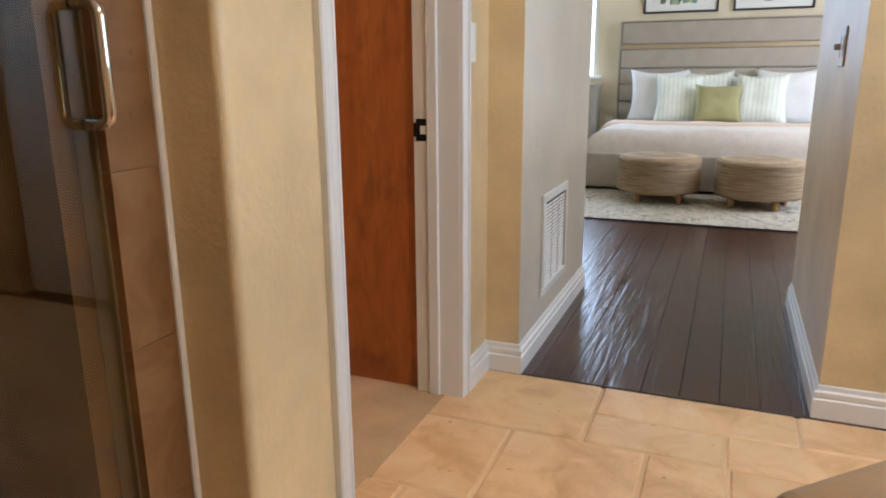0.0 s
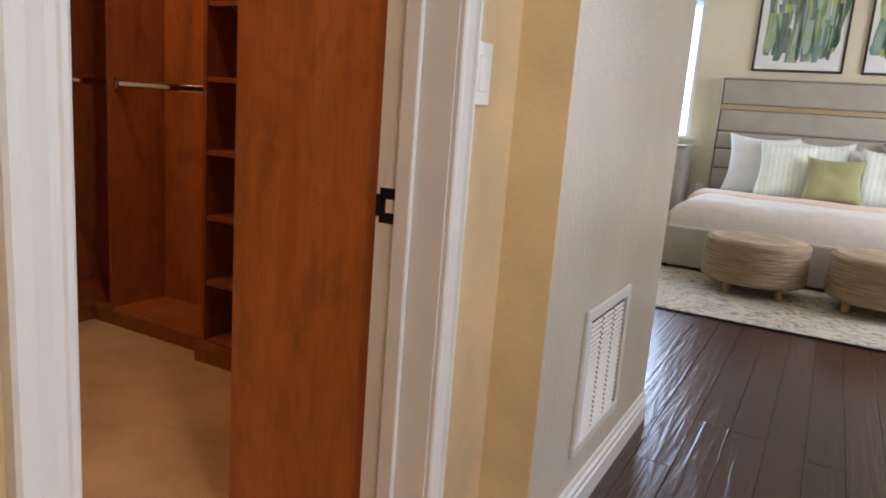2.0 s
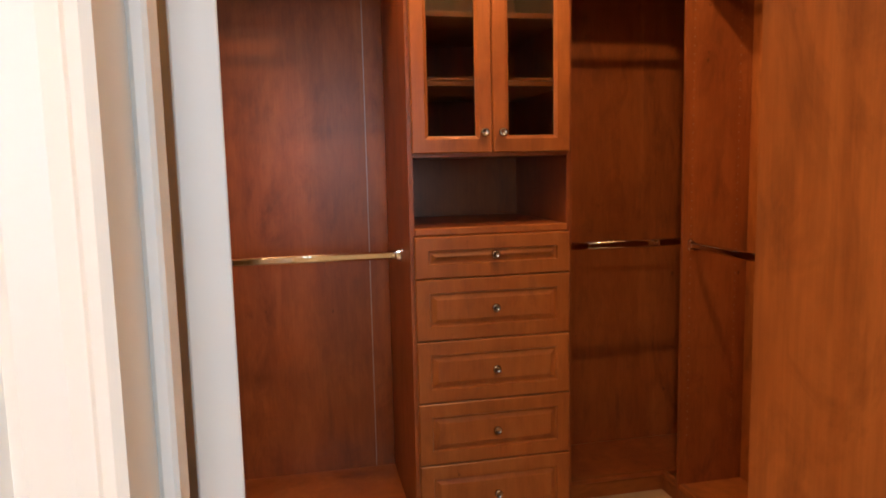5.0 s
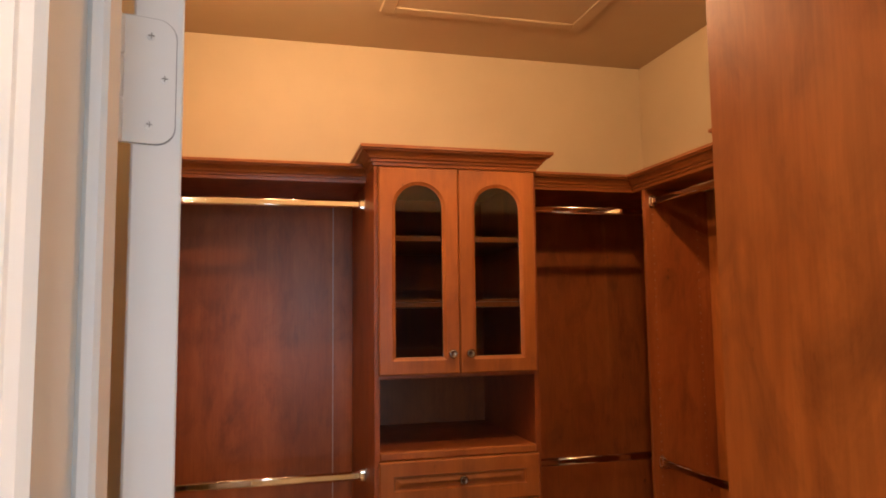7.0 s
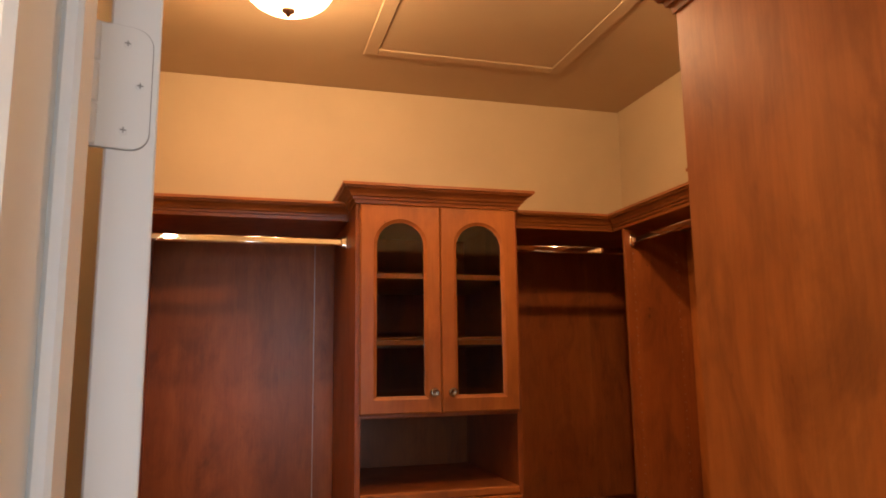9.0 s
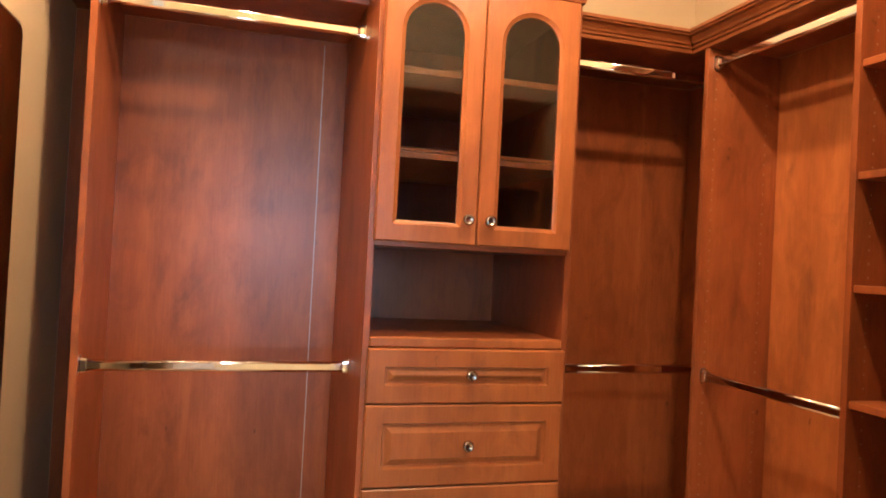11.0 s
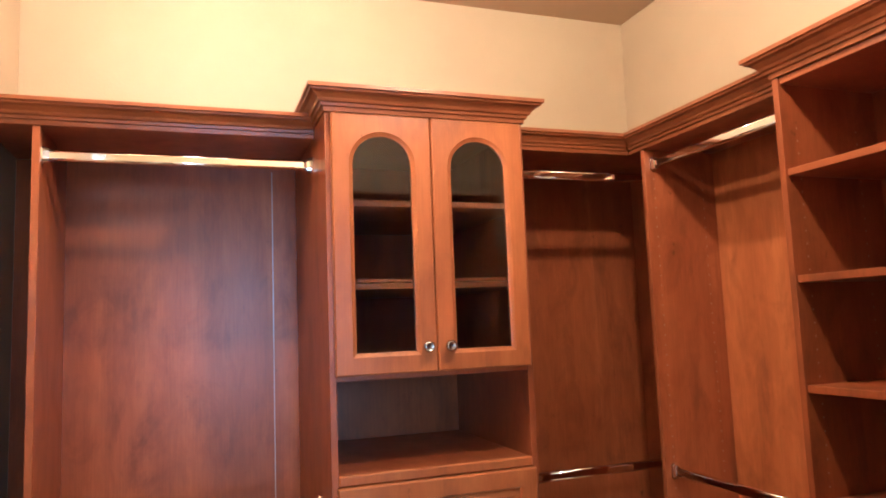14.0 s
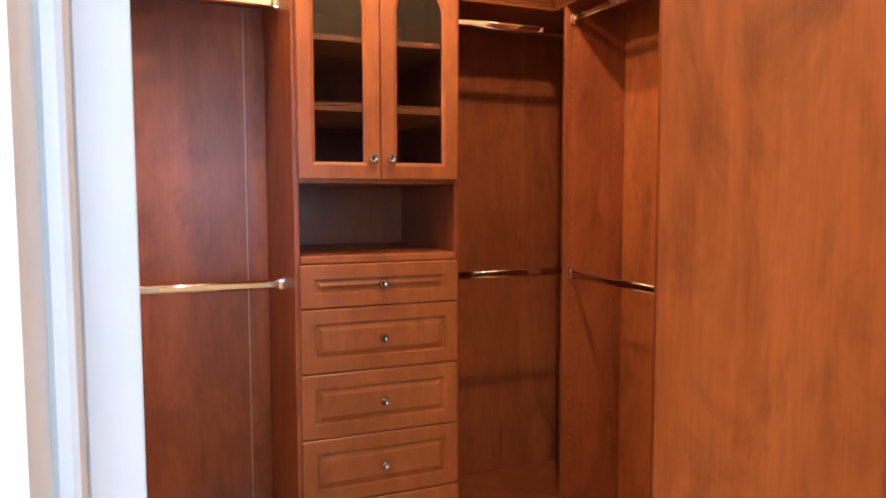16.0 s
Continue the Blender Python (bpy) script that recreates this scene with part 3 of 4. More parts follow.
def rod(parent, a, b, brackets):
    """A flat-sided oval chrome hanging rod between two points, with end flanges."""
    a, b = Vector(a), Vector(b)
    d = (b - a).normalized()
    side = Vector((d.y, -d.x, 0))
    ring = [(0.0075 * math.cos(k * math.pi / 10), 0.0085 + 0.0075 * math.sin(k * math.pi / 10)) for k in range(11)]
    ring += [(-u, -v) for u, v in ring]
    r = part("hanging_rod", loft(bmesh.new(), [[p + side * u + Vector((0, 0, v)) for u, v in ring] for p in (a, b)]), ROD_CHROME, parent, "oval chrome hanging rod")
    for f in r.data.polygons:
        f.use_smooth = f.area < 0.3 * max(q.area for q in r.data.polygons)
    for p, s in brackets:
        p = Vector(p)
        bm = bmesh.new()
        loft(bm, [[p + d * s * k + side * u * g + Vector((0, 0, v * g)) for u, v in ring] for k, g in ((0, 1.75), (0.004, 1.75), (0.005, 1.4), (0.020, 1.3))])
        part("rod_flange", bm, CHROME, parent, "chrome rod flange")


# drawer tower with glass doors
tower = thing("drawer_tower", ((TF + BACK) / 2, (TY0 + TY1) / 2, 0), "cherry closet tower with five drawers and arched glass doors", "cabinet")
part("side_panel", abox(BACK, TF, TY0, TY0 + T, 0, TALL, r=0.001), CHERRY, tower)
part("side_panel", abox(BACK, TF, TY1 - T, TY1, 0, TALL, r=0.001), CHERRY, tower)
part("back_panel", abox(BACK + 0.002, BACK + 0.010, TY0 + T, TY1 - T, 0, TALL), CHERRY, tower)
for z, f in ((TALL - T, TF), (1.478, TF), (1.205, TF - 0.002), (0.07, TF)):
    part("shelf", abox(BACK + 0.010, f, TY0 + T, TY1 - T, z, z + T, r=0.0012), CHERRY, tower)
part("shelf", abox(BACK + 0.010, TF - 0.001, TY0 + T, TY1 - T, 1.966, 1.985, r=0.0012), CHERRY_FRONT, tower)
part("shelf", abox(BACK + 0.010, TF - 0.001, TY0 + T, TY1 - T, 1.728, 1.746, r=0.0012), CHERRY_FRONT, tower)
part("shelf", abox(BACK + 0.010, TF - 0.001, TY0 + T, TY1 - T, 1.7475, 1.758, r=0.0012), CHERRY_FRONT, tower)
part("counter_lip", abox(TF - 0.02, TF + 0.006, TY0 + T, TY1 - T, 1.198, 1.226, r=0.004), CHERRY_FRONT, tower)
part("crown", sweep(bmesh.new(), [(BACK, TY0), (TF + 0.008, TY0), (TF + 0.008, TY1), (BACK, TY1)], [(o, z + 0.004) for o, z in CROWN]), CHERRY_TRIM, tower)
part("plinth", sweep(bmesh.new(), [(UF + 0.013, TY0), (TF + 0.020, TY0), (TF + 0.020, TY1), (UF + 0.013, TY1)], PLINTH), CHERRY_TRIM, tower)


def raised_front(y0, y1, z0, z1, border):
    loops = []
    for i, d in ((0.0, 0.0), (0.0, 0.016), (0.004, 0.020), (border, 0.020), (border + 0.004, 0.0105), (border + 0.011, 0.0105), (border + 0.027, 0.0190), (border + 0.029, 0.0190)):
        loops.append([(TF + 0.001 + d, a, b) for a, b in ((y0 + i, z0 + i), (y1 - i, z0 + i), (y1 - i, z1 - i), (y0 + i, z1 - i))])
    return loft(bmesh.new(), loops)


DY0, DY1 = TY0 + 0.014, TY1 - 0.014
for z0, z1, k in ((1.044, 1.196, 1.125), (0.814, 1.040, 0.928), (0.580, 0.810, 0.697), (0.342, 0.576, 0.462), (0.092, 0.338, 0.212)):
    d = part("drawer_front", raised_front(DY0, DY1, z0, z1, 0.050), CHERRY_FRONT, tower)
    knob(d, (TF + 0.0205, (DY0 + DY1) / 2, k))


def glass_door(y0, y1, knob_y):
    z0, z1 = 1.492, 2.231
    st = 0.060
    a, b, base, shoulder, rise = y0 + st, y1 - st, z0 + 0.060, z1 - 0.157, 0.090
    n = 20

    def inner(g):
        pts = [(a - g, base - g), (b + g, base - g), (b + g, shoulder)]
        c, r = (a + b) / 2, (b - a) / 2 + g
        for k in range(n + 1):
            th = math.pi * k / n
            pts.append((c + r * math.cos(th), shoulder + 0.004 + (rise + g) * math.sin(th) ** 0.9 if 0 < k < n else shoulder + 0.004))
        pts.append((a - g, shoulder))
        return pts

    def outer(i):
        pts = [(y0 + i, z0 + i), (y1 - i, z0 + i), (y1 - i, shoulder)]
        for k in range(n + 1):
            u = (1 + math.cos(math.pi * k / n)) / 2
            pts.append((y0 + i + u * (y1 - y0 - 2 * i), z1 - i))
        pts.append((y0 + i, shoulder))
        return pts

    x = TF + 0.001
    loops = [[(x + d, p, q) for p, q in f] for d, f in ((0.0, inner(0.0)), (0.0, outer(0.0)), (0.017, outer(0.0)), (0.021, outer(0.004)), (0.021, inner(0.012)), (0.016, inner(0.005)), (0.014, inner(0.0)), (0.0, inner(0.0)))]
    door = part("glass_door", loft(bmesh.new(), loops, (False, False)), CHERRY_FRONT, tower)
    pane = inner(0.004)
    part("pane", loft(bmesh.new(), [[(x + d, p, q) for p, q in pane] for d in (0.006, 0.010)]), GLASS, door, "clear arched glass pane")
    knob(door, (x + 0.0205, knob_y, 1.563))


mid = (TY0 + TY1) / 2
glass_door(DY0, mid - 0.0015, mid - 0.033)
glass_door(mid + 0.0015, DY1, mid + 0.033)

# hanging unit between the mirror wall and the tower
unit = thing("hanging_unit", (-3.05, 1.5, 0), "cherry double hanging section with two chrome rods", "closet unit", "closet units")
part("back_panel", abox(BACK + 0.001, BACK + 0.014, LEFT + 0.004, TY0 - 0.001, 0.084, TOP), CHERRY, unit)
part("side_panel", abox(BACK + 0.014, UF, 1.170, 1.170 + T, 0.0, TOP, r=0.001), CHERRY, unit)
part("top_shelf", abox(BACK + 0.014, UF, LEFT + 0.004, TY0 - 0.001, TOP + 0.001, TOP + 0.02, r=0.001), CHERRY, unit)
part("bottom_shelf", abox(BACK + 0.014, UF - 0.006, 1.170 + T, TY0 - 0.001, 0.066, 0.084, r=0.001), CHERRY_FRONT, unit)
part("plinth", sweep(bmesh.new(), [(UF - 0.045, LEFT + 0.006), (UF - 0.045, TY0 - 0.014)], PLINTH), CHERRY_TRIM, unit)
part("crown", sweep(bmesh.new(), [(UF, LEFT + 0.006), (UF, TY0 - 0.001)], LOW_CROWN), CHERRY_TRIM, unit)
part("edge_strip", abox(BACK + 0.0145, BACK + 0.017, 1.8465, 1.8490, 0.09, 2.19), NICKEL, unit, "thin metal edge strip")
for z in (2.128, 1.108):
    rod(unit, (UF - 0.022, 1.170 + T, z), (UF - 0.022, TY0, z), [((UF - 0.022, 1.170 + T, z), 1), ((UF - 0.022, TY0 - 0.0005, z), -1)])

# corner hanging unit beyond the tower
corner = thing("corner_hanging_unit", (-3.05, 2.95, 0), "cherry corner hanging section with two chrome rods", "closet unit", "closet units")
part("back_panel", abox(BACK + 0.001, BACK + 0.014, TY1 + 0.001, RIGHT - 0.001, 0.084, TOP), CHERRY, corner)
part("top_shelf", abox(BACK + 0.014, UF, TY1 + 0.001, RIGHT - 0.016, TOP + 0.001, TOP + 0.02, r=0.001), CHERRY, corner)
part("bottom_shelf", abox(BACK + 0.014, UF - 0.046, TY1 + 0.001, RIGHT - 0.016, 0.066, 0.083, r=0.001), CHERRY, corner)
part("plinth", sweep(bmesh.new(), [(UF - 0.060, TY1 + 0.012), (UF - 0.060, RF + 0.013), (SX0 - 0.02, RF + 0.013)], PLINTH), CHERRY_TRIM, corner)
for z in (2.128, 1.108):
    rod(corner, (UF - 0.022, TY1, z), (UF - 0.022, RIGHT - 0.02, z), [((UF - 0.022, TY1 + 0.0005, z), 1)])
part("crown", sweep(bmesh.new(), [(UF, TY1 + 0.001), (UF, RF), (SX0 - 0.001, RF)], LOW_CROWN), CHERRY_TRIM, corner)

# hanging unit on the right wall
runit = thing("hanging_unit", (-2.44, 3.2, 0), "cherry double hanging section beside the open shelves", "closet unit", "closet units")
part("back_panel", abox(BACK + 0.014, SX0 - 0.001, RIGHT - 0.014, RIGHT - 0.001, 0.0, TOP), CHERRY_LIT, runit)
part("side_panel", abox(-2.775, -2.775 + T, RF, RIGHT - 0.014, 0.0, TOP, r=0.001), CHERRY, runit)
part("top_shelf", abox(UF + 0.001, SX0 - 0.001, RF, RIGHT - 0.014, TOP + 0.001, TOP + 0.02, r=0.001), CHERRY, runit)
part("bottom_shelf", abox(-2.775 + T, SX0 - 0.001, RF + 0.004, RIGHT - 0.014, 0.064, 0.083, r=0.001), CHERRY_LIT, runit)
for z in (2.155, 1.105):
    x0 = -2.775 + T
    rod(runit, (x0, RF + 0.033, z), (SX0, RF + 0.033, z), [((x0, RF + 0.033, z), 1), ((SX0 - 0.0005, RF + 0.033, z), -1)])

# open shelf tower
shelves = thing("shelf_tower", ((SX0 + SX1) / 2, 3.2, 0), "tall open cherry shelf tower, empty", "shelf", "closet units")
part("side_panel", abox(SX0, SX0 + T, SF, RIGHT - 0.001, 0, TALL, r=0.001), CHERRY_SIDE, shelves)
part("side_panel", abox(SX1 - T, SX1, SF, RIGHT - 0.001, 0, TALL, r=0.001), CHERRY_SIDE, shelves)
part("back_panel", abox(SX0 + T, SX1 - T, RIGHT - 0.012, RIGHT - 0.001, 0, TALL), CHERRY_SIDE, shelves)
for z in (TALL - T, 1.972, 1.695, 1.418, 1.136, 0.852, 0.590, 0.320, 0.066):
    part("shelf", abox(SX0 + T, SX1 - T, SF + 0.006, RIGHT - 0.012, z, z + T, r=0.0015), CHERRY_SIDE, shelves)
part("crown", sweep(bmesh.new(), [(SX0, RIGHT - 0.002), (SX0, SF), (SX1, SF), (SX1, RIGHT - 0.002)], [(o, z + 0.004) for o, z in CROWN]), CHERRY_TRIM, shelves)
part("plinth", sweep(bmesh.new(), [(SX0, SF - 0.02), (SX1, SF - 0.02)], PLINTH), CHERRY_TRIM, shelves)

def pin_holes(parent, axis, face, cols, out):
    """Columns of small shelf-pin holes on a panel face."""
    bm = bmesh.new()
    for c in cols:
        for k in range(54):
            z = 0.30 + k * 0.034
            ring = [(0.0028 * math.cos(a * math.pi / 4), 0.0028 * math.sin(a * math.pi / 4)) for a in range(8)]
            f = face + out * 0.0004
            bm.faces.new([bm.verts.new((f, c + u, z + v) if axis == "x" else (c + u, f, z + v)) for u, v in ring])
    part("pin_hole", bm, PIN, parent, "rows of small shelf pin holes", kind="stuff")


pin_holes(shelves, "x", SX0 + T, (SF + 0.05, SF + 0.26), 1)
pin_holes(runit, "x", -2.775 + T, (RF + 0.035, RF + 0.24), 1)
pin_holes(tower, "y", TY0, (TF - 0.05, TF - 0.30), -1)
pin_holes(unit, "y", 1.170 + T, (UF - 0.05, UF - 0.30), 1)

# shelf unit against the door wall, seen by its end panel
PY, PX = 2.226, -1.130
endunit = thing("end_shelf_unit", (-0.93, 2.75, 0), "cherry shelf unit with a tall end panel", "shelf", "closet units")
part("end_panel", abox(PX, W1 - 0.005, PY, PY + T, 0.0, TALL, r=0.001), CHERRY_LIT, endunit)
part("end_panel", abox(PX, W1 - 0.005, 3.10, 3.10 + T, 0.0, TALL, r=0.001), CHERRY_LIT, endunit)
part("back_panel", abox(W1 - 0.016, W1 - 0.006, PY + T, 3.10, 0, TALL), CHERRY, endunit)
for z in (TALL - T, 1.84, 1.48, 1.12, 0.76, 0.40, 0.066):
    part("shelf", abox(PX + 0.004, W1 - 0.016, PY + T, 3.10, z, z + T, r=0.0015), CHERRY, endunit)
part("crown", sweep(bmesh.new(), [(W1 - 0.006, PY), (PX, PY), (PX, 3.12)][::-1], CROWN), CHERRY_TRIM, endunit)
part("plinth", sweep(bmesh.new(), [(PX + 0.012, PY + T), (PX + 0.012, 3.10)][::-1], [(o, z) for o, z in PLINTH]), CHERRY_TRIM, endunit)

# wall mirror
mirror = thing("wall_mirror", (-2.2, LEFT, 0.35), "tall frameless wall mirror with a thin dark edge", "mirror")


def round_rect(x0, x1, z0, z1, r, y):
    pts = []
    for cx, cz, a0 in ((x1 - r, z1 - r, 0), (x0 + r, z1 - r, 90), (x0 + r, z0 + r, 180), (x1 - r, z0 + r, 270)):
        pts += [(cx + r * math.cos(radians(a0 + a)), y, cz + r * math.sin(radians(a0 + a))) for a in range(0, 91, 15)]
    return pts


part("frame", loft(bmesh.new(), [round_rect(-2.70, -1.75, 0.30, 1.975, 0.03, y) for y in (LEFT + 0.001, LEFT + 0.012)]), BLACK_FRAME, mirror, "thin dark mirror edge")
part("mirror_glass", loft(bmesh.new(), [round_rect(-2.692, -1.758, 0.308, 1.967, 0.026, y) for y in (LEFT + 0.0121, LEFT + 0.015)]), MIRROR, mirror, "silvered mirror glass")

# attic hatch
hatch = thing("attic_hatch", (-2.48, 2.43, CEIL), "painted attic hatch with a flat trim frame", "hatch")
hx0, hx1, hy0, hy1 = -2.885, -2.07, 1.995, 2.865
for x0, x1, y0, y1 in ((hx0, hx1, hy0, hy0 + 0.055), (hx0, hx1, hy1 - 0.055, hy1), (hx0, hx0 + 0.055, hy0 + 0.055, hy1 - 0.055), (hx1 - 0.055, hx1, hy0 + 0.055, hy1 - 0.055)):
    part("trim", abox(x0, x1, y0, y1, CEIL - 0.007, CEIL - 0.0005, r=0.0025), CEILING_PAINT, hatch)
part("hatch_panel", abox(hx0 + 0.058, hx1 - 0.058, hy0 + 0.058, hy1 - 0.058, CEIL - 0.004, CEIL - 0.0005), CEILING_PAINT, hatch)


def ceiling_lamp(x, y, power, glow_mat, label):
    lamp = thing("ceiling_lamp", (x, y, CEIL), label, "ceiling lamp", "closet ceiling lamps")
    part("canopy", lathe(bmesh.new(), [(0.172, CEIL - 0.001), (0.184, CEIL - 0.008), (0.186, CEIL - 0.018), (0.180, CEIL - 0.028), (0.170, CEIL - 0.036), (0.160, CEIL - 0.045), (0.150, CEIL - 0.046)], (x, y, 0), 48), BRONZE, lamp, "dark bronze lamp ring", True)
    prof = [(0.150 * math.cos(a * math.pi / 24) ** 0.75, CEIL - 0.045 - 0.105 * math.sin(a * math.pi / 24)) for a in range(12)] + [(0.01, CEIL - 0.1505)]
    part("glass_bowl", lathe(bmesh.new(), prof, (x, y, 0), 48), glow_mat, lamp, "glowing white glass bowl", True)
    bulb = new("bulb_light", bpy.data.lights.new("bulb_light", "POINT"))
    bulb.data.energy, bulb.data.color, bulb.data.shadow_soft_size = power, CLOSET_GLOW, 0.04
    bulb.location = (x, y, CEIL - 0.095)
    part("finial", lathe(bmesh.new(), [(0.004, CEIL - 0.150), (0.020, CEIL - 0.151), (0.021, CEIL - 0.157), (0.010, CEIL - 0.164), (0.007, CEIL - 0.172), (0.002, CEIL - 0.176)], (x, y, 0), 20), BRONZE, lamp, "bronze finial", True)


ceiling_lamp(-2.31, 1.665, 24.0, BOWL, "lit flush ceiling lamp with a glass bowl")
ceiling_lamp(-1.66, 2.455, 33.0, BOWL, "lit flush ceiling lamp with a glass bowl")

# ---- bathroom ----
# unseen lamp, added to give the bathroom its warm light
bl = thing("bath_fill_lamp", (1.30, 0.75, CEIL), "added round lamp, out of view, that lights the bathroom", "ceiling lamp")
part("ring", lathe(bmesh.new(), [(0.20, CEIL - 0.001), (0.205, CEIL - 0.03), (0.19, CEIL - 0.035)], (1.30, 0.75, 0), 40), NICKEL, bl, "", True)
part("diffuser", lathe(bmesh.new(), [(0.189, CEIL - 0.034), (0.17, CEIL - 0.055), (0.09, CEIL - 0.07), (0.01, CEIL - 0.073)], (1.30, 0.75, 0), 40), BATH_BOWL, bl, "", True)

surround = thing("shower_surround", (-0.73, 1.03, 0), "brown travertine edge of the shower opening", "shower", kind="structure")
for k in range(7):
    part("stone", abox(-0.775, -0.695, 0.986, 1.099, 0.001 + k * 0.305, 0.3055 + k * 0.305, r=0.0008), DARK_STONE, surround)
part("bead", abox(-0.698, -0.687, 1.090, 1.1055, 0.0, 2.14, r=0.003), WHITE, surround, "white caulk bead")
part("curb", abox(-0.80, -0.66, -0.43, 0.984, 0.0, 0.09, r=0.006), DARK_STONE, surround)
sdoor = thing("shower_door", (-0.72, 0.7, 0.10), "frameless glass shower door with a chrome handle", "shower door")
part("glass_panel", abox(-0.725, -0.715, 0.30, 1.062, 0.10, 2.05, r=0.001), SHOWER_GLASS, sdoor, "clear tempered glass").visible_shadow = False
part("glass_panel", abox(-0.725, -0.715, -0.42, 0.292, 0.10, 2.05, r=0.001), SHOWER_GLASS, sdoor, "clear tempered glass").visible_shadow = False


def bent_handle(x, s):
    bm = bmesh.new()
    pts = []
    y, z0, z1, r = 0.974, 0.992, 1.172, 0.02
    way = [(0.0, z0), (0.048 - r, z0)] + [(0.048 - r + r * math.sin(radians(a)), z0 + r - r * math.cos(radians(a))) for a in (30, 60, 90)]
    way += [(0.048 - r + r * math.cos(radians(a)), z1 - r + r * math.sin(radians(a))) for a in (0, 30, 60, 90)] + [(0.0, z1)]
    loops = []
    for i, (o, z) in enumerate(way):
        p = Vector((o, z))
        d = (Vector(way[min(i + 1, len(way) - 1)]) - Vector(way[max(i - 1, 0)])).normalized()
        nrm = Vector((-d.y, d.x))
        loops.append([(x + s * (p.x + nrm.x * 0.0095 * math.cos(k * math.pi / 6)), y + 0.0095 * math.sin(k * math.pi / 6), p.y + nrm.y * 0.0095 * math.cos(k * math.pi / 6)) for k in range(12)])
    return loft(bm, loops)


part("handle", bent_handle(-0.715, 1), CHROME, sdoor, "chrome pull handle", True)
part("handle", bent_handle(-0.725, -1), CHROME, sdoor, "chrome pull handle", True)

vanity = thing("vanity", (0.9, 0.4, 0), "bathroom vanity with a tan stone top and angled corner", "vanity")
outline = [(0.256, 0.612), (0.632, 0.988), (1.94, 0.988), (1.94, 0.42), (0.42, 0.42)]
inset = [(0.284, 0.610), (0.645, 0.958), (1.94, 0.958), (1.94, 0.45), (0.44, 0.45)]
part("cabinet_body", loft(bmesh.new(), [[(x, y, z) for x, y in inset] for z in (0.0, 0.755)]), CHERRY, vanity)
bm = loft(bmesh.new(), [[(x, y, z) for x, y in outline] for z in (0.756, 0.80)])
bmesh.ops.bevel(bm, geom=list(bm.edges), offset=0.014, segments=3, profile=0.5, affect="EDGES")
part("stone_top", bm, COUNTER, vanity, "tan stone top with a rounded edge")

# ---- hall fittings ----
vent = thing("return_air_grille", (HALL_L, 2.98, 0.40), "white louvred return air grille on the hall wall", "grille")
vy0, vy1, vz0, vz1 = 2.768, 3.192, 0.200, 0.612
for y0, y1, z0, z1 in ((vy0, vy1, vz0, vz0 + 0.034), (vy0, vy1, vz1 - 0.034, vz1), (vy0, vy0 + 0.034, vz0 + 0.034, vz1 - 0.034), (vy1 - 0.034, vy1, vz0 + 0.034, vz1 - 0.034)):
    part("frame", abox(HALL_L, HALL_L + 0.012, y0, y1, z0, z1, r=0.003), WHITE, vent)
# a flat dark sheet on the wall stands in for the duct's shade
part("backing", abox(HALL_L + 0.0005, HALL_L + 0.002, vy0 + 0.034, vy1 - 0.034, vz0 + 0.034, vz1 - 0.034), DARK_GAP, vent, "dark sheet in place of the shaded duct")
gap, col = 0.010, (vy1 - vy0 - 0.084) / 3
# grey mullions carry the shade of the gaps between louvre columns
for k in range(2):
    y = vy0 + 0.042 + (k + 1) * col
    part("mullion", abox(HALL_L + 0.002, HALL_L + 0.004, y - gap / 2, y + gap / 2, vz0 + 0.036, vz1 - 0.036), SHADE_GREY, vent, "mullion coloured grey for the shade between the louvres")
sl = loft(bmesh.new(), [[(HALL_L + 0.002 + x, y, vz0 + 0.036 + z) for x, z in ((0, 0.006), (0.006, 0.0), (0.0068, 0.0008), (0.0008, 0.0068))] for y in (vy0 + 0.042 + gap / 2, vy0 + 0.042 + col - gap / 2)])
first = part("slat", sl, WHITE, vent)
for c in range(3):
    for k in range(23):
        if c or k:
            s = first.copy()
            scene.collection.objects.link(s)
            s.location = (first.location.x, first.location.y + c * col, first.location.z + k * 0.0146)


def rocker_plate(name, wall_x, out, y0, y1, z0, z1, gangs, mat, label):
    ob = thing(name, (wall_x, (y0 + y1) / 2, z0), label, "light switch")
    a, b = sorted((wall_x, wall_x + out * 0.007))
    part("plate", abox(a, b, y0, y1, z0, z1, r=0.0025), mat, ob)
    w = (y1 - y0) / gangs
    for g in range(gangs):
        c = y0 + w * (g + 0.5)
        a, b = sorted((wall_x + out * 0.006, wall_x + out * 0.009))
        part("rocker", abox(a, b, c - 0.017, c + 0.017, (z0 + z1) / 2 - 0.034, (z0 + z1) / 2 + 0.034, r=0.002), mat, ob)
    return ob


rocker_plate("light_switch", W0, 1, 2.260, 2.334, 1.103, 1.223, 1, WHITE_PLASTIC, "white rocker light switch beside the closet casing")
sw2 = rocker_plate("light_switch", HALL_R, -1, 2.85, 2.98, 1.082, 1.212, 2, ALMOND, "brushed metal double light switch on the hall wall")
part("dimmer_knob", abox(HALL_R - 0.030, HALL_R - 0.011, 2.908, 2.924, 1.137, 1.157, r=0.003), ALMOND, sw2)

# ---- bedroom ----
rug = thing("area_rug", (0.1, 6.8, 0), "cream woven rug with broken black lines", "rug")
part("weave", abox(-1.55, 1.75, 5.40, 8.25, 0.001, 0.013, r=0.004, seg=2), RUG, rug)
for y in (5.397, 8.253):
    part("binding", abox(-1.55, 1.75, y - 0.006, y + 0.006, 0.001, 0.011, r=0.002), BLACK_FRAME, rug, "dark bound edge")

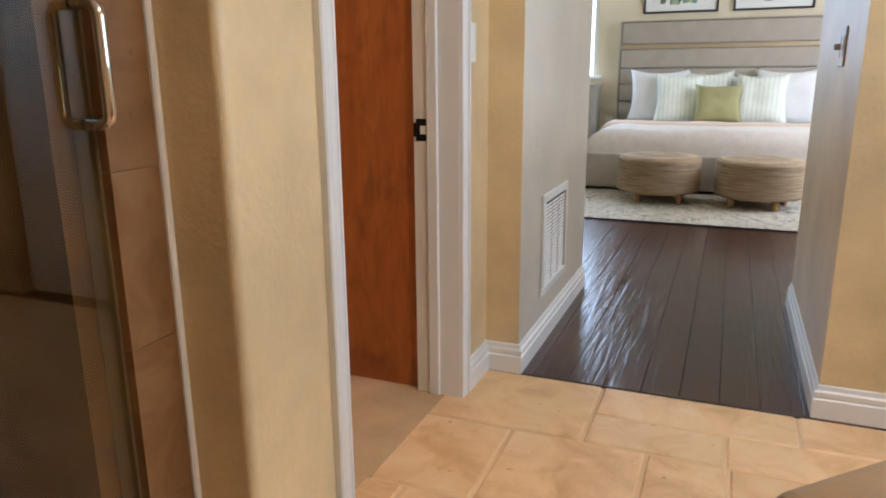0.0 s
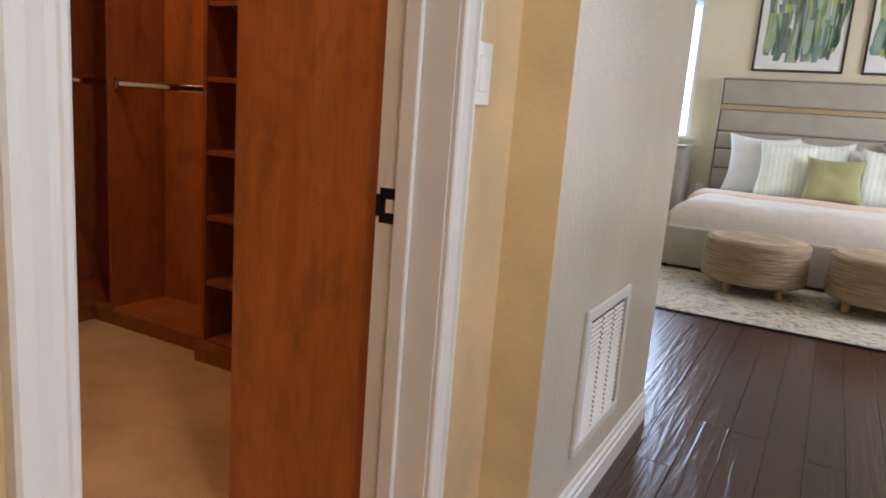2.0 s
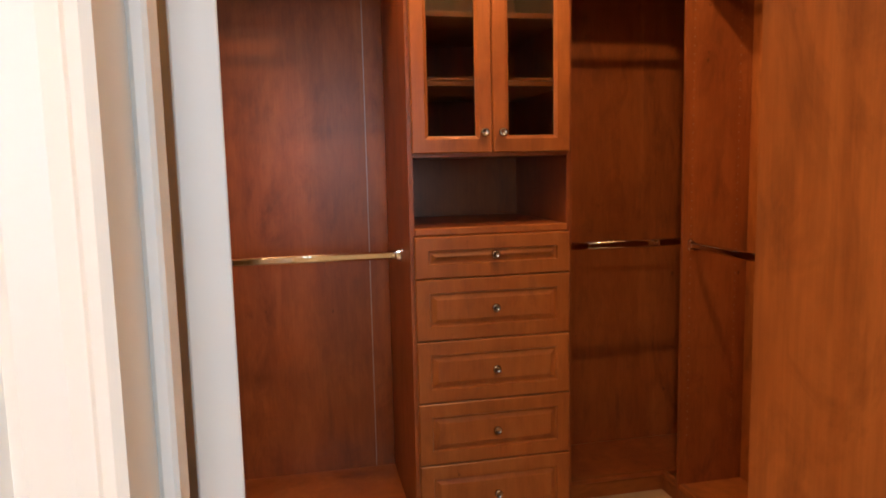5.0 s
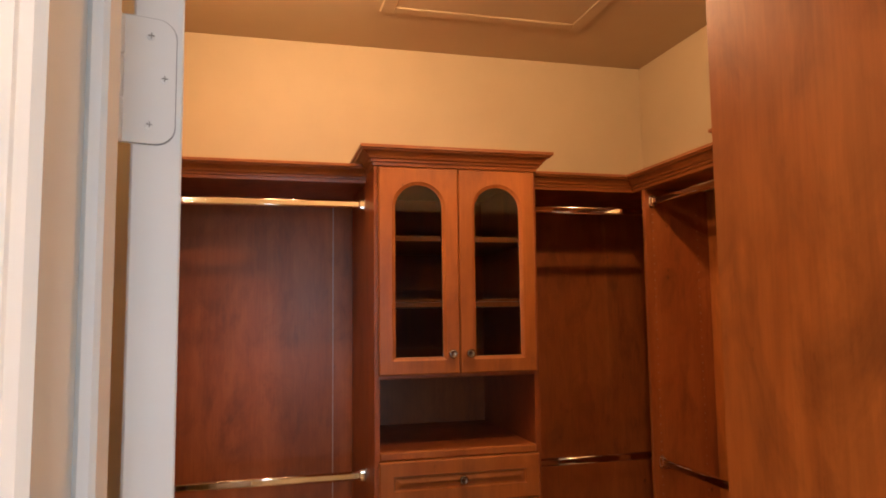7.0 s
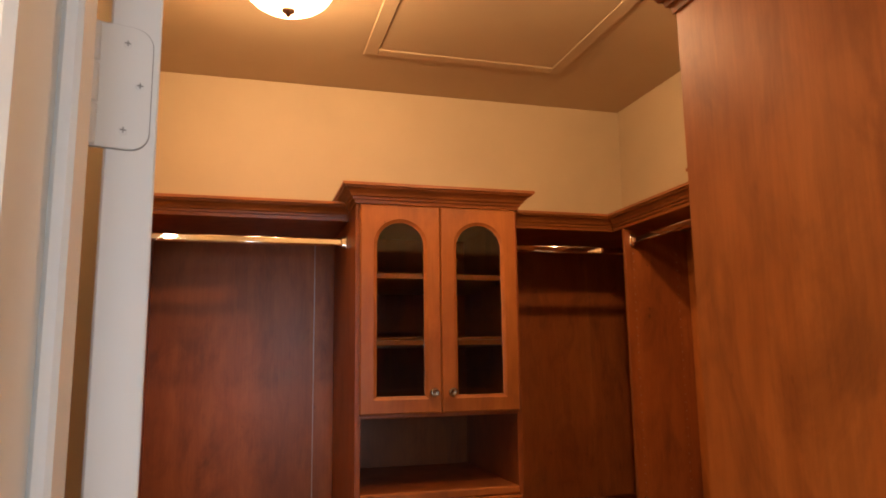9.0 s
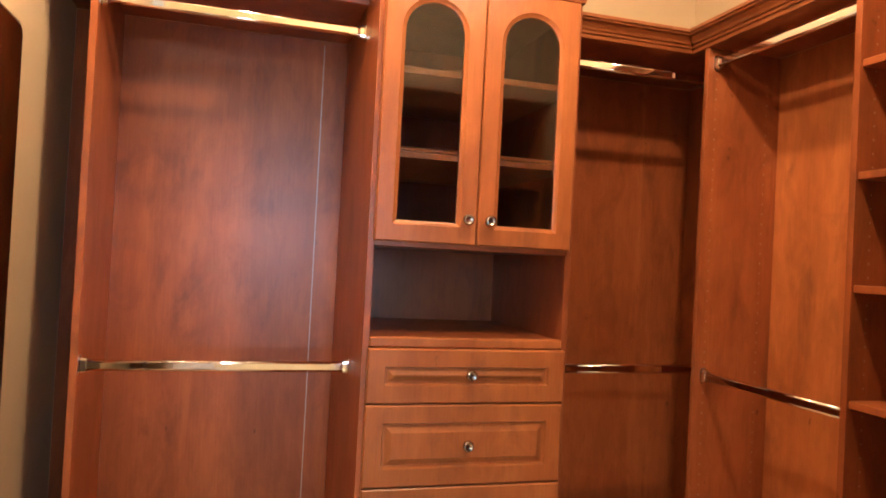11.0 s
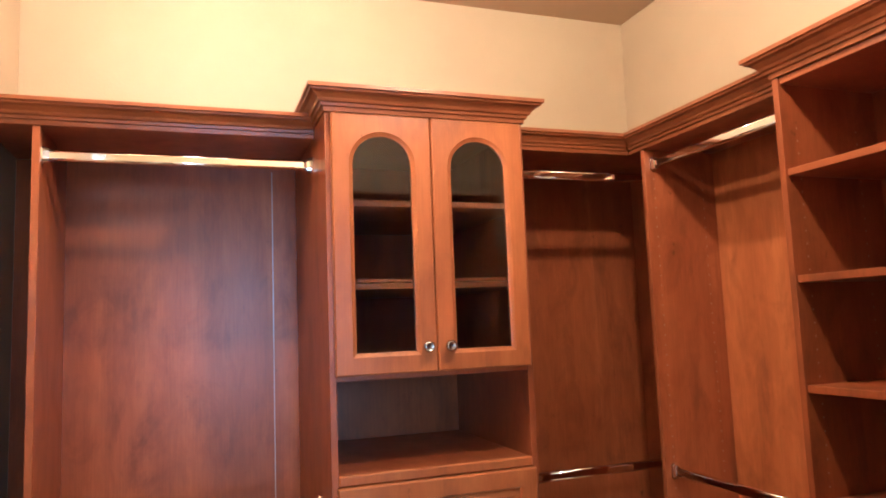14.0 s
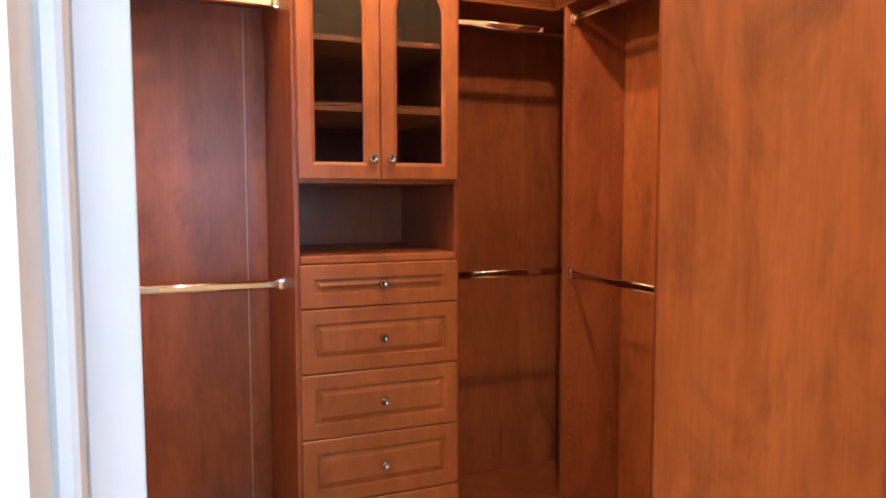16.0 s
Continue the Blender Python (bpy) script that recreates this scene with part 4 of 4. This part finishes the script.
HX0, HX1, HZ, HY = -0.955, 1.258, 1.640, 8.60
BF = 6.74
bed = thing("bed", ((HX0 + HX1) / 2, 7.7, 0), "king bed with a grey channelled headboard and white bedding", "bed")
part("headboard_core", abox(HX0 + 0.012, HX1 - 0.012, HY + 0.02, HY + 0.10, 0.05, HZ - 0.01), GREY_FABRIC, bed)
zs = [0.30, 0.55, 0.76, 0.95, 1.125]
for z0, z1 in zip(zs, zs[1:]):
    part("headboard_channel", abox(HX0 + 0.016, HX1 - 0.016, HY - 0.028, HY + 0.03, z0 + 0.003, z1 - 0.003, r=0.022, seg=3), GREY_FABRIC, bed, smooth=True)
part("headboard_channel", abox(HX0 + 0.016, HX1 - 0.016, HY - 0.028, HY + 0.03, 1.128, 1.335, r=0.022, seg=3), GREY_FABRIC, bed, smooth=True)
part("headboard_channel", abox(HX0 + 0.016, HX1 - 0.016, HY - 0.028, HY + 0.03, 1.388, HZ - 0.012, r=0.022, seg=3), GREY_FABRIC, bed, smooth=True)
part("metal_band", abox(HX0 + 0.01, HX1 - 0.01, HY - 0.018, HY + 0.03, 1.340, 1.384, r=0.002), BRASS, bed, "champagne metal band")
part("edge_trim", abox(HX0, HX0 + 0.012, HY - 0.03, HY + 0.10, 0.02, HZ, r=0.002), NICKEL, bed)
part("edge_trim", abox(HX1 - 0.012, HX1, HY - 0.03, HY + 0.10, 0.02, HZ, r=0.002), NICKEL, bed)
part("edge_trim", abox(HX0 + 0.012, HX1 - 0.012, HY - 0.03, HY + 0.10, HZ - 0.010, HZ, r=0.002), NICKEL, bed)
part("foot_rail", abox(-1.0, 1.30, BF, BF + 0.07, 0.04, 0.355, r=0.018, seg=3), GREY_FABRIC, bed)
part("side_rail", abox(-1.0, -0.93, BF + 0.07, HY, 0.04, 0.355, r=0.015, seg=2), GREY_FABRIC, bed)
part("side_rail", abox(1.23, 1.30, BF + 0.07, HY, 0.04, 0.355, r=0.015, seg=2), GREY_FABRIC, bed)
for x in (-0.95, 1.25):
    for y in (BF + 0.08, HY - 0.1):
        part("foot", abox(x - 0.03, x + 0.03, y - 0.03, y + 0.03, 0.0, 0.05), BLACK_IRON, bed)


def soft_block(x0, x1, y0, y1, z0, z1, r, amp, seed, nx=48, ny=40):
    """A padded slab with rounded, drooping edges and shallow wrinkles."""
    bm = bmesh.new()
    rows = []
    for j in range(ny + 1):
        row = []
        for i in range(nx + 1):
            u, v = i / nx, j / ny
            x, y = x0 + u * (x1 - x0), y0 + v * (y1 - y0)
            e = min(x - x0, x1 - x, y - y0, y1 - y)
            k = min(1.0, e / r)
            z = z0 + (z1 - z0) * math.sqrt(max(0.0, 1 - (1 - k) ** 2))
            z += amp * k * (noise.noise((x * 3.1 + seed, y * 3.1, seed)) + 0.5 * noise.noise((x * 8 + seed, y * 9, 2 + seed)))
            row.append(bm.verts.new((x, y, z)))
        rows.append(row)
    for a, b in zip(rows, rows[1:]):
        for i in range(nx):
            bm.faces.new((a[i], a[i + 1], b[i + 1], b[i]))
    return bm


part("mattress", soft_block(-0.915, 1.215, BF + 0.075, HY - 0.03, 0.20, 0.535, 0.16, 0.010, 1), WHITE_LINEN, bed, "white mattress", True)
duvet = tagged(part("duvet", soft_block(-0.985, 1.285, BF + 0.03, 7.95, 0.335, 0.570, 0.22, 0.016, 5, 70, 46), DUVET, None, "", True), "cream quilted duvet spread on the bed", "duvet")
throw = tagged(part("folded_throw", soft_block(-0.99, 1.29, 7.55, 8.05, 0.40, 0.588, 0.13, 0.008, 9, 60, 14), BLUSH, None, "", True), "blush folded throw across the bed", "throw blanket")


def pillow(name, w, h, d, place, tilt, turn, mat, label, seed, fringe=None):
    """A stuffed cushion standing on its edge: w wide, h high, d deep, with pinched corners."""
    bm = bmesh.new()
    n = 18
    sides = []
    for s in (1, -1):
        rows = []
        for j in range(n + 1):
            row = []
            for i in range(n + 1):
                u, v = 2 * i / n - 1, 2 * j / n - 1
                pin = 1 - (0.17 if v > 0 else 0.06) * (1 - abs(u) ** 2) * abs(v) ** 3
                pin2 = 1 - 0.15 * (1 - abs(v) ** 2) * abs(u) ** 3
                bulge = ((1 - u ** 4) * (1 - v ** 4)) ** 0.5
                y = s * d / 2 * bulge * (1 + 0.22 * noise.noise((u * 2 + seed, v * 2, seed)) + 0.06 * noise.noise((u * 5, v * 5 + seed, seed)))
                row.append(bm.verts.new((u * w / 2 * pin2 * (1.02 - 0.03 * v) + 0.012 * noise.noise((seed, v, 4)), y, h / 2 + v * h / 2 * pin)))
            rows.append(row)
        for a, b in zip(rows, rows[1:]):
            for i in range(n):
                f = (a[i], a[i + 1], b[i + 1], b[i])
                bm.faces.new(f if s < 0 else f[::-1])
    bmesh.ops.remove_doubles(bm, verts=bm.verts, dist=0.0005)
    ob = thing(name, place, label, "pillow", "pillows on the bed")
    ob.rotation_euler = (radians(-tilt), 0, radians(turn))
    p = part("cushion", bm, mat, None, "", True)
    p.parent = ob
    if fringe:
        bm = bmesh.new()
        path = [(-w / 2, 0.0), (w / 2, 0.0), (w / 2, h), (-w / 2, h)]
        for (xa, za), (xb, zb) in zip(path, path[1:] + path[:1]):
            for k in range(26):
                f = (k + 0.5) / 26
                x, z = xa + (xb - xa) * f, za + (zb - za) * f
                u, v = 2 * x / w, 2 * z / h - 1
                x, z = x * (1 - 0.15 * (1 - v * v)) * (1.02 - 0.03 * v), h / 2 + v * h / 2 * (1 - (0.17 if v > 0 else 0.06) * (1 - u * u))
                ox, oz = (0, -1 if za == 0 else 1) if za == zb else (1 if xa > 0 else -1, 0)
                ln = 0.014 * (0.7 + 0.6 * random.random())
                q = [(x - 0.004 * abs(oz), z - 0.004 * abs(ox)), (x + 0.004 * abs(oz), z + 0.004 * abs(ox)), (x + ox * ln + 0.002, z + oz * ln + 0.002)]
                loft(bm, [[(a, y, b) for a, b in q] for y in (-0.002, 0.002)])
        e = part("fringe", bm, fringe, None, "short fringed edge")
        e.parent = ob
    return ob


pillow("pillow", 0.66, 0.60, 0.20, (-0.47, 8.36, 0.535), 14, 3, WHITE_LINEN, "plump white pillow against the headboard", 1)
pillow("pillow", 0.66, 0.60, 0.20, (0.80, 8.36, 0.535), 14, -4, WHITE_LINEN, "plump white pillow against the headboard", 2)
pillow("pillow", 0.54, 0.57, 0.16, (0.02, 8.37, 0.540), 13, 2, STRIPED, "pale green striped pillow leaning on the headboard", 3, STRIPED)
pillow("pillow", 0.46, 0.54, 0.14, (0.38, 8.42, 0.540), 13, -3, WHITE_LINEN, "white pillow half hidden behind the others", 4)
pillow("striped_pillow", 0.50, 0.55, 0.17, (-0.24, 8.16, 0.545), 20, 5, STRIPED, "pale green striped cushion with a fringed edge", 5, STRIPED)
pillow("striped_pillow", 0.52, 0.55, 0.17, (0.55, 8.16, 0.545), 20, -6, STRIPED, "pale green striped cushion with a fringed edge", 6, STRIPED)
pillow("olive_pillow", 0.47, 0.43, 0.15, (0.15, 7.99, 0.560), 22, 2, OLIVE, "small olive green cushion with piped edges", 7)


def ottoman(x, y, turn):
    ob = thing("ottoman", (x, y, 0.013), "round braided jute ottoman on short wooden legs", "ottoman", "ottomans at the bed")
    prof = [(0.20, 0.095), (0.315, 0.098), (0.335, 0.112)]
    for k in range(14):
        z = 0.115 + k * 0.0185
        prof += [(0.338, z), (0.345, z + 0.0105)]
    prof += [(0.338, 0.375), (0.325, 0.389), (0.29, 0.397), (0.15, 0.401), (0.01, 0.402)]
    part("cushion", lathe(bmesh.new(), prof, (x, y, 0.0), 56), JUTE, ob, "", True)
    for k in range(4):
        a = radians(turn + 45 + 90 * k)
        px, py = x + 0.235 * math.cos(a), y + 0.235 * math.sin(a)
        part("leg", lathe(bmesh.new(), [(0.022, 0.013), (0.024, 0.016), (0.034, 0.10)], (px, py, 0), 16), LEG_WOOD, ob, "tapered pale wooden leg", True)


ottoman(-0.245, 6.36, 8)
ottoman(0.545, 6.32, -14)


def picture(x0, x1, z0, z1, seed):
    y = BED_BACK
    ob = thing("framed_picture", ((x0 + x1) / 2, y, z0), "black framed abstract print of green brush strokes", "picture", "pictures over the bed")
    f = 0.020
    for a, b, c, d in ((x0, x1, z0, z0 + f), (x0, x1, z1 - f, z1), (x0, x0 + f, z0 + f, z1 - f), (x1 - f, x1, z0 + f, z1 - f)):
        part("frame", abox(a, b, y - 0.035, y - 0.001, c, d, r=0.002), BLACK_FRAME, ob)
    part("paper", abox(x0 + f, x1 - f, y - 0.018, y - 0.012, z0 + f, z1 - f), PAPER, ob, "white print paper")
    rnd = random.Random(seed)
    bm = bmesh.new()
    for k in range(84):
        cx = x0 + 0.085 + rnd.random() * (x1 - x0 - 0.17)
        zb = z0 + 0.085 + abs(rnd.gauss(0, 0.09)) + 0.12 * abs(2 * (cx - x0) / (x1 - x0) - 1) ** 3
        if k % 3 == 0:
            zb += 0.25 + 0.3 * rnd.random()
        w, h = 0.028 + 0.040 * rnd.random(), 0.25 + 0.5 * rnd.random()
        zt = min(z1 - 0.06, zb + h)
        lean = rnd.gauss(0, 0.02)
        pts = []
        for i in range(7):
            v = i / 6
            pts.append((cx + lean * v - w * (0.55 + 0.45 * math.sin(v * 3.0 + seed)) * (0.6 if i == 0 else 1), zb + v * (zt - zb)))
        for i in range(6, -1, -1):
            v = i / 6
            pts.append((cx + lean * v + w * (0.55 + 0.45 * math.cos(v * 2.2 + k)) * (0.6 if i == 0 else 1), zb + v * (zt - zb)))
        yy = y - 0.0185 - 0.00004 * k
        bm.faces.new([bm.verts.new((px, yy, pz)) for px, pz in pts])
    part("brush_stroke", bm, STROKES, ob, "green and teal watercolour strokes", kind="stuff")


picture(-0.725, 0.062, 1.722, 2.74, 3)
picture(0.215, 1.000, 1.722, 2.74, 8)

win = thing("window_1", (-1.95, BED_BACK, 1.05), "bright bedroom window with white slatted blind", "window", kind="structure")
for x0, x1, z0, z1 in ((-2.60, -1.30, 1.05, 1.10), (-2.60, -1.30, 2.40, 2.45), (-1.35, -1.30, 1.10, 2.40), (-2.60, -2.55, 1.10, 2.40)):
    part("window_frame", abox(x0, x1, BED_BACK + 0.02, BED_BACK + 0.09, z0, z1, r=0.003), WHITE, win)
sl = bmesh.new()
box(sl, -2.548, -1.352, BED_BACK + 0.012, BED_BACK + 0.018, 0.0, 0.046, r=0.001)
first = part("slat", sl, BLIND, win)
first.location.z += 1.05
for k in range(1, 26):
    s = first.copy()
    scene.collection.objects.link(s)
    s.location.z = first.location.z + k * 0.05
part("window_sill", abox(-2.66, -1.24, BED_BACK - 0.05, BED_BACK - 0.001, 1.015, 1.048, r=0.004), WHITE, win)

stand = thing("nightstand", (-1.48, 8.43, 0), "grey limed wood nightstand beside the bed", "nightstand")
part("body", abox(-1.80, -1.16, 8.22, 8.66, 0.30, 0.93, r=0.004), GREY_WOOD, stand)
part("top", abox(-1.815, -1.145, 8.205, 8.67, 0.931, 0.955, r=0.004), GREY_WOOD, stand)
for z0, z1 in ((0.33, 0.52), (0.53, 0.72), (0.73, 0.92)):
    part("drawer_front", abox(-1.785, -1.175, 8.205, 8.22, z0, z1, r=0.004), GREY_WOOD, stand)
for x in (-1.77, -1.19):
    for y in (8.25, 8.63):
        part("leg", abox(x - 0.02, x + 0.02, y - 0.02, y + 0.02, 0, 0.30), BLACK_IRON, stand)


def outlet(x, z):
    ob = thing("wall_outlet", (x, BED_BACK, z), "white wall outlet beside the bed", "outlet", "bedroom outlets")
    part("plate", abox(x - 0.036, x + 0.036, BED_BACK - 0.006, BED_BACK - 0.0005, z, z + 0.115, r=0.002), WHITE_PLASTIC, ob)
    for dz in (0.03, 0.085):
        part("socket", abox(x - 0.016, x + 0.016, BED_BACK - 0.0075, BED_BACK - 0.005, z + dz - 0.013, z + dz + 0.013, r=0.0008), WHITE_PLASTIC, ob)


outlet(-1.06, 0.46)
outlet(1.40, 0.46)

for ob in scene.objects:
    if not ob.parent and ob.name.split(".")[0] in ("bed", "duvet", "folded_throw", "pillow", "striped_pillow", "olive_pillow", "ottoman", "framed_picture", "area_rug", "nightstand", "wall_outlet"):
        ob.location.x -= 0.075

# ---- floor pieces ----
rnd = random.Random(4)


def tile(x0, x1, y0, y1):
    g = 0.005
    h = rnd.uniform(-0.0012, 0.0012)
    bm = abox(x0 + g, x1 - g, y0 + g, y1 - g, -0.02, h, r=0.006)
    ob = part("tile", bm, TRAVERTINE, floor_bath)
    return ob


for a in ((-0.634, -0.12, 2.06, 2.466), (-0.12, 0.49, 2.25, 2.466), (0.49, 0.90, 2.25, 2.466), (0.90, 1.50, 2.25, 2.466), (1.50, 1.945, 2.25, 2.466),
          (-0.12, 0.28, 2.06, 2.25), (0.28, 0.88, 2.06, 2.25), (0.88, 1.28, 2.06, 2.25), (1.28, 1.945, 2.06, 2.25), (-0.634, -0.33, 1.66, 2.06),
          (-0.33, 0.07, 1.66, 2.06), (0.07, 0.29, 1.66, 2.06), (0.29, 0.89, 1.66, 2.06), (0.89, 1.29, 1.66, 2.06), (1.29, 1.945, 1.66, 2.06)):
    tile(*a)
rows = [(1.66, 1.29), (1.29, 0.89), (0.89, 0.69), (0.69, 0.29), (0.29, -0.11), (-0.11, -0.51), (-0.51, -0.91), (-0.91, -1.31), (-1.31, -1.71), (-1.71, -2.19)]
for r, (yb, ya) in enumerate(rows):
    x = -0.634 - rnd.uniform(0.0, 0.3)
    while x < 1.94:
        w = rnd.choice((0.4, 0.6, 0.4, 0.2) if yb - ya > 0.3 else (0.4, 0.6, 0.4))
        a, b = max(x, -0.634), min(x + w, 1.945)
        if b - a > 0.03:
            tile(a, b, ya, yb)
        x += w

PW = 0.127
x = BED_W + 0.002
while x < BED_E - 0.01:
    near = HALL_L - 0.13 < x < HALL_R + 0.10
    y = (NICHE - 0.012) - rnd.uniform(0, 1.0) if near else HALL_END - rnd.uniform(0, 1.0)
    while y < BED_BACK - 0.01:
        ln = rnd.choice((1.5, 1.8, 2.1))
        a, b = max(y, NICHE - 0.012 if near else HALL_END - 0.05), min(y + ln, BED_BACK - 0.002)
        if b - a > 0.03:
            part("plank", abox(x + 0.0008, min(x + PW, BED_E) - 0.0008, a + 0.0008, b - 0.0008, -0.010, 0.0, r=0.0012), SCRAPED, floor_hall)
        y += ln
    x += PW
setting("floor_threshold", abox(HALL_L, HALL_R, NICHE - 0.020, NICHE - 0.0125, -0.012, 0.001, r=0.001), DARK_GAP, "dark edge between the tiles and the planks", "threshold")
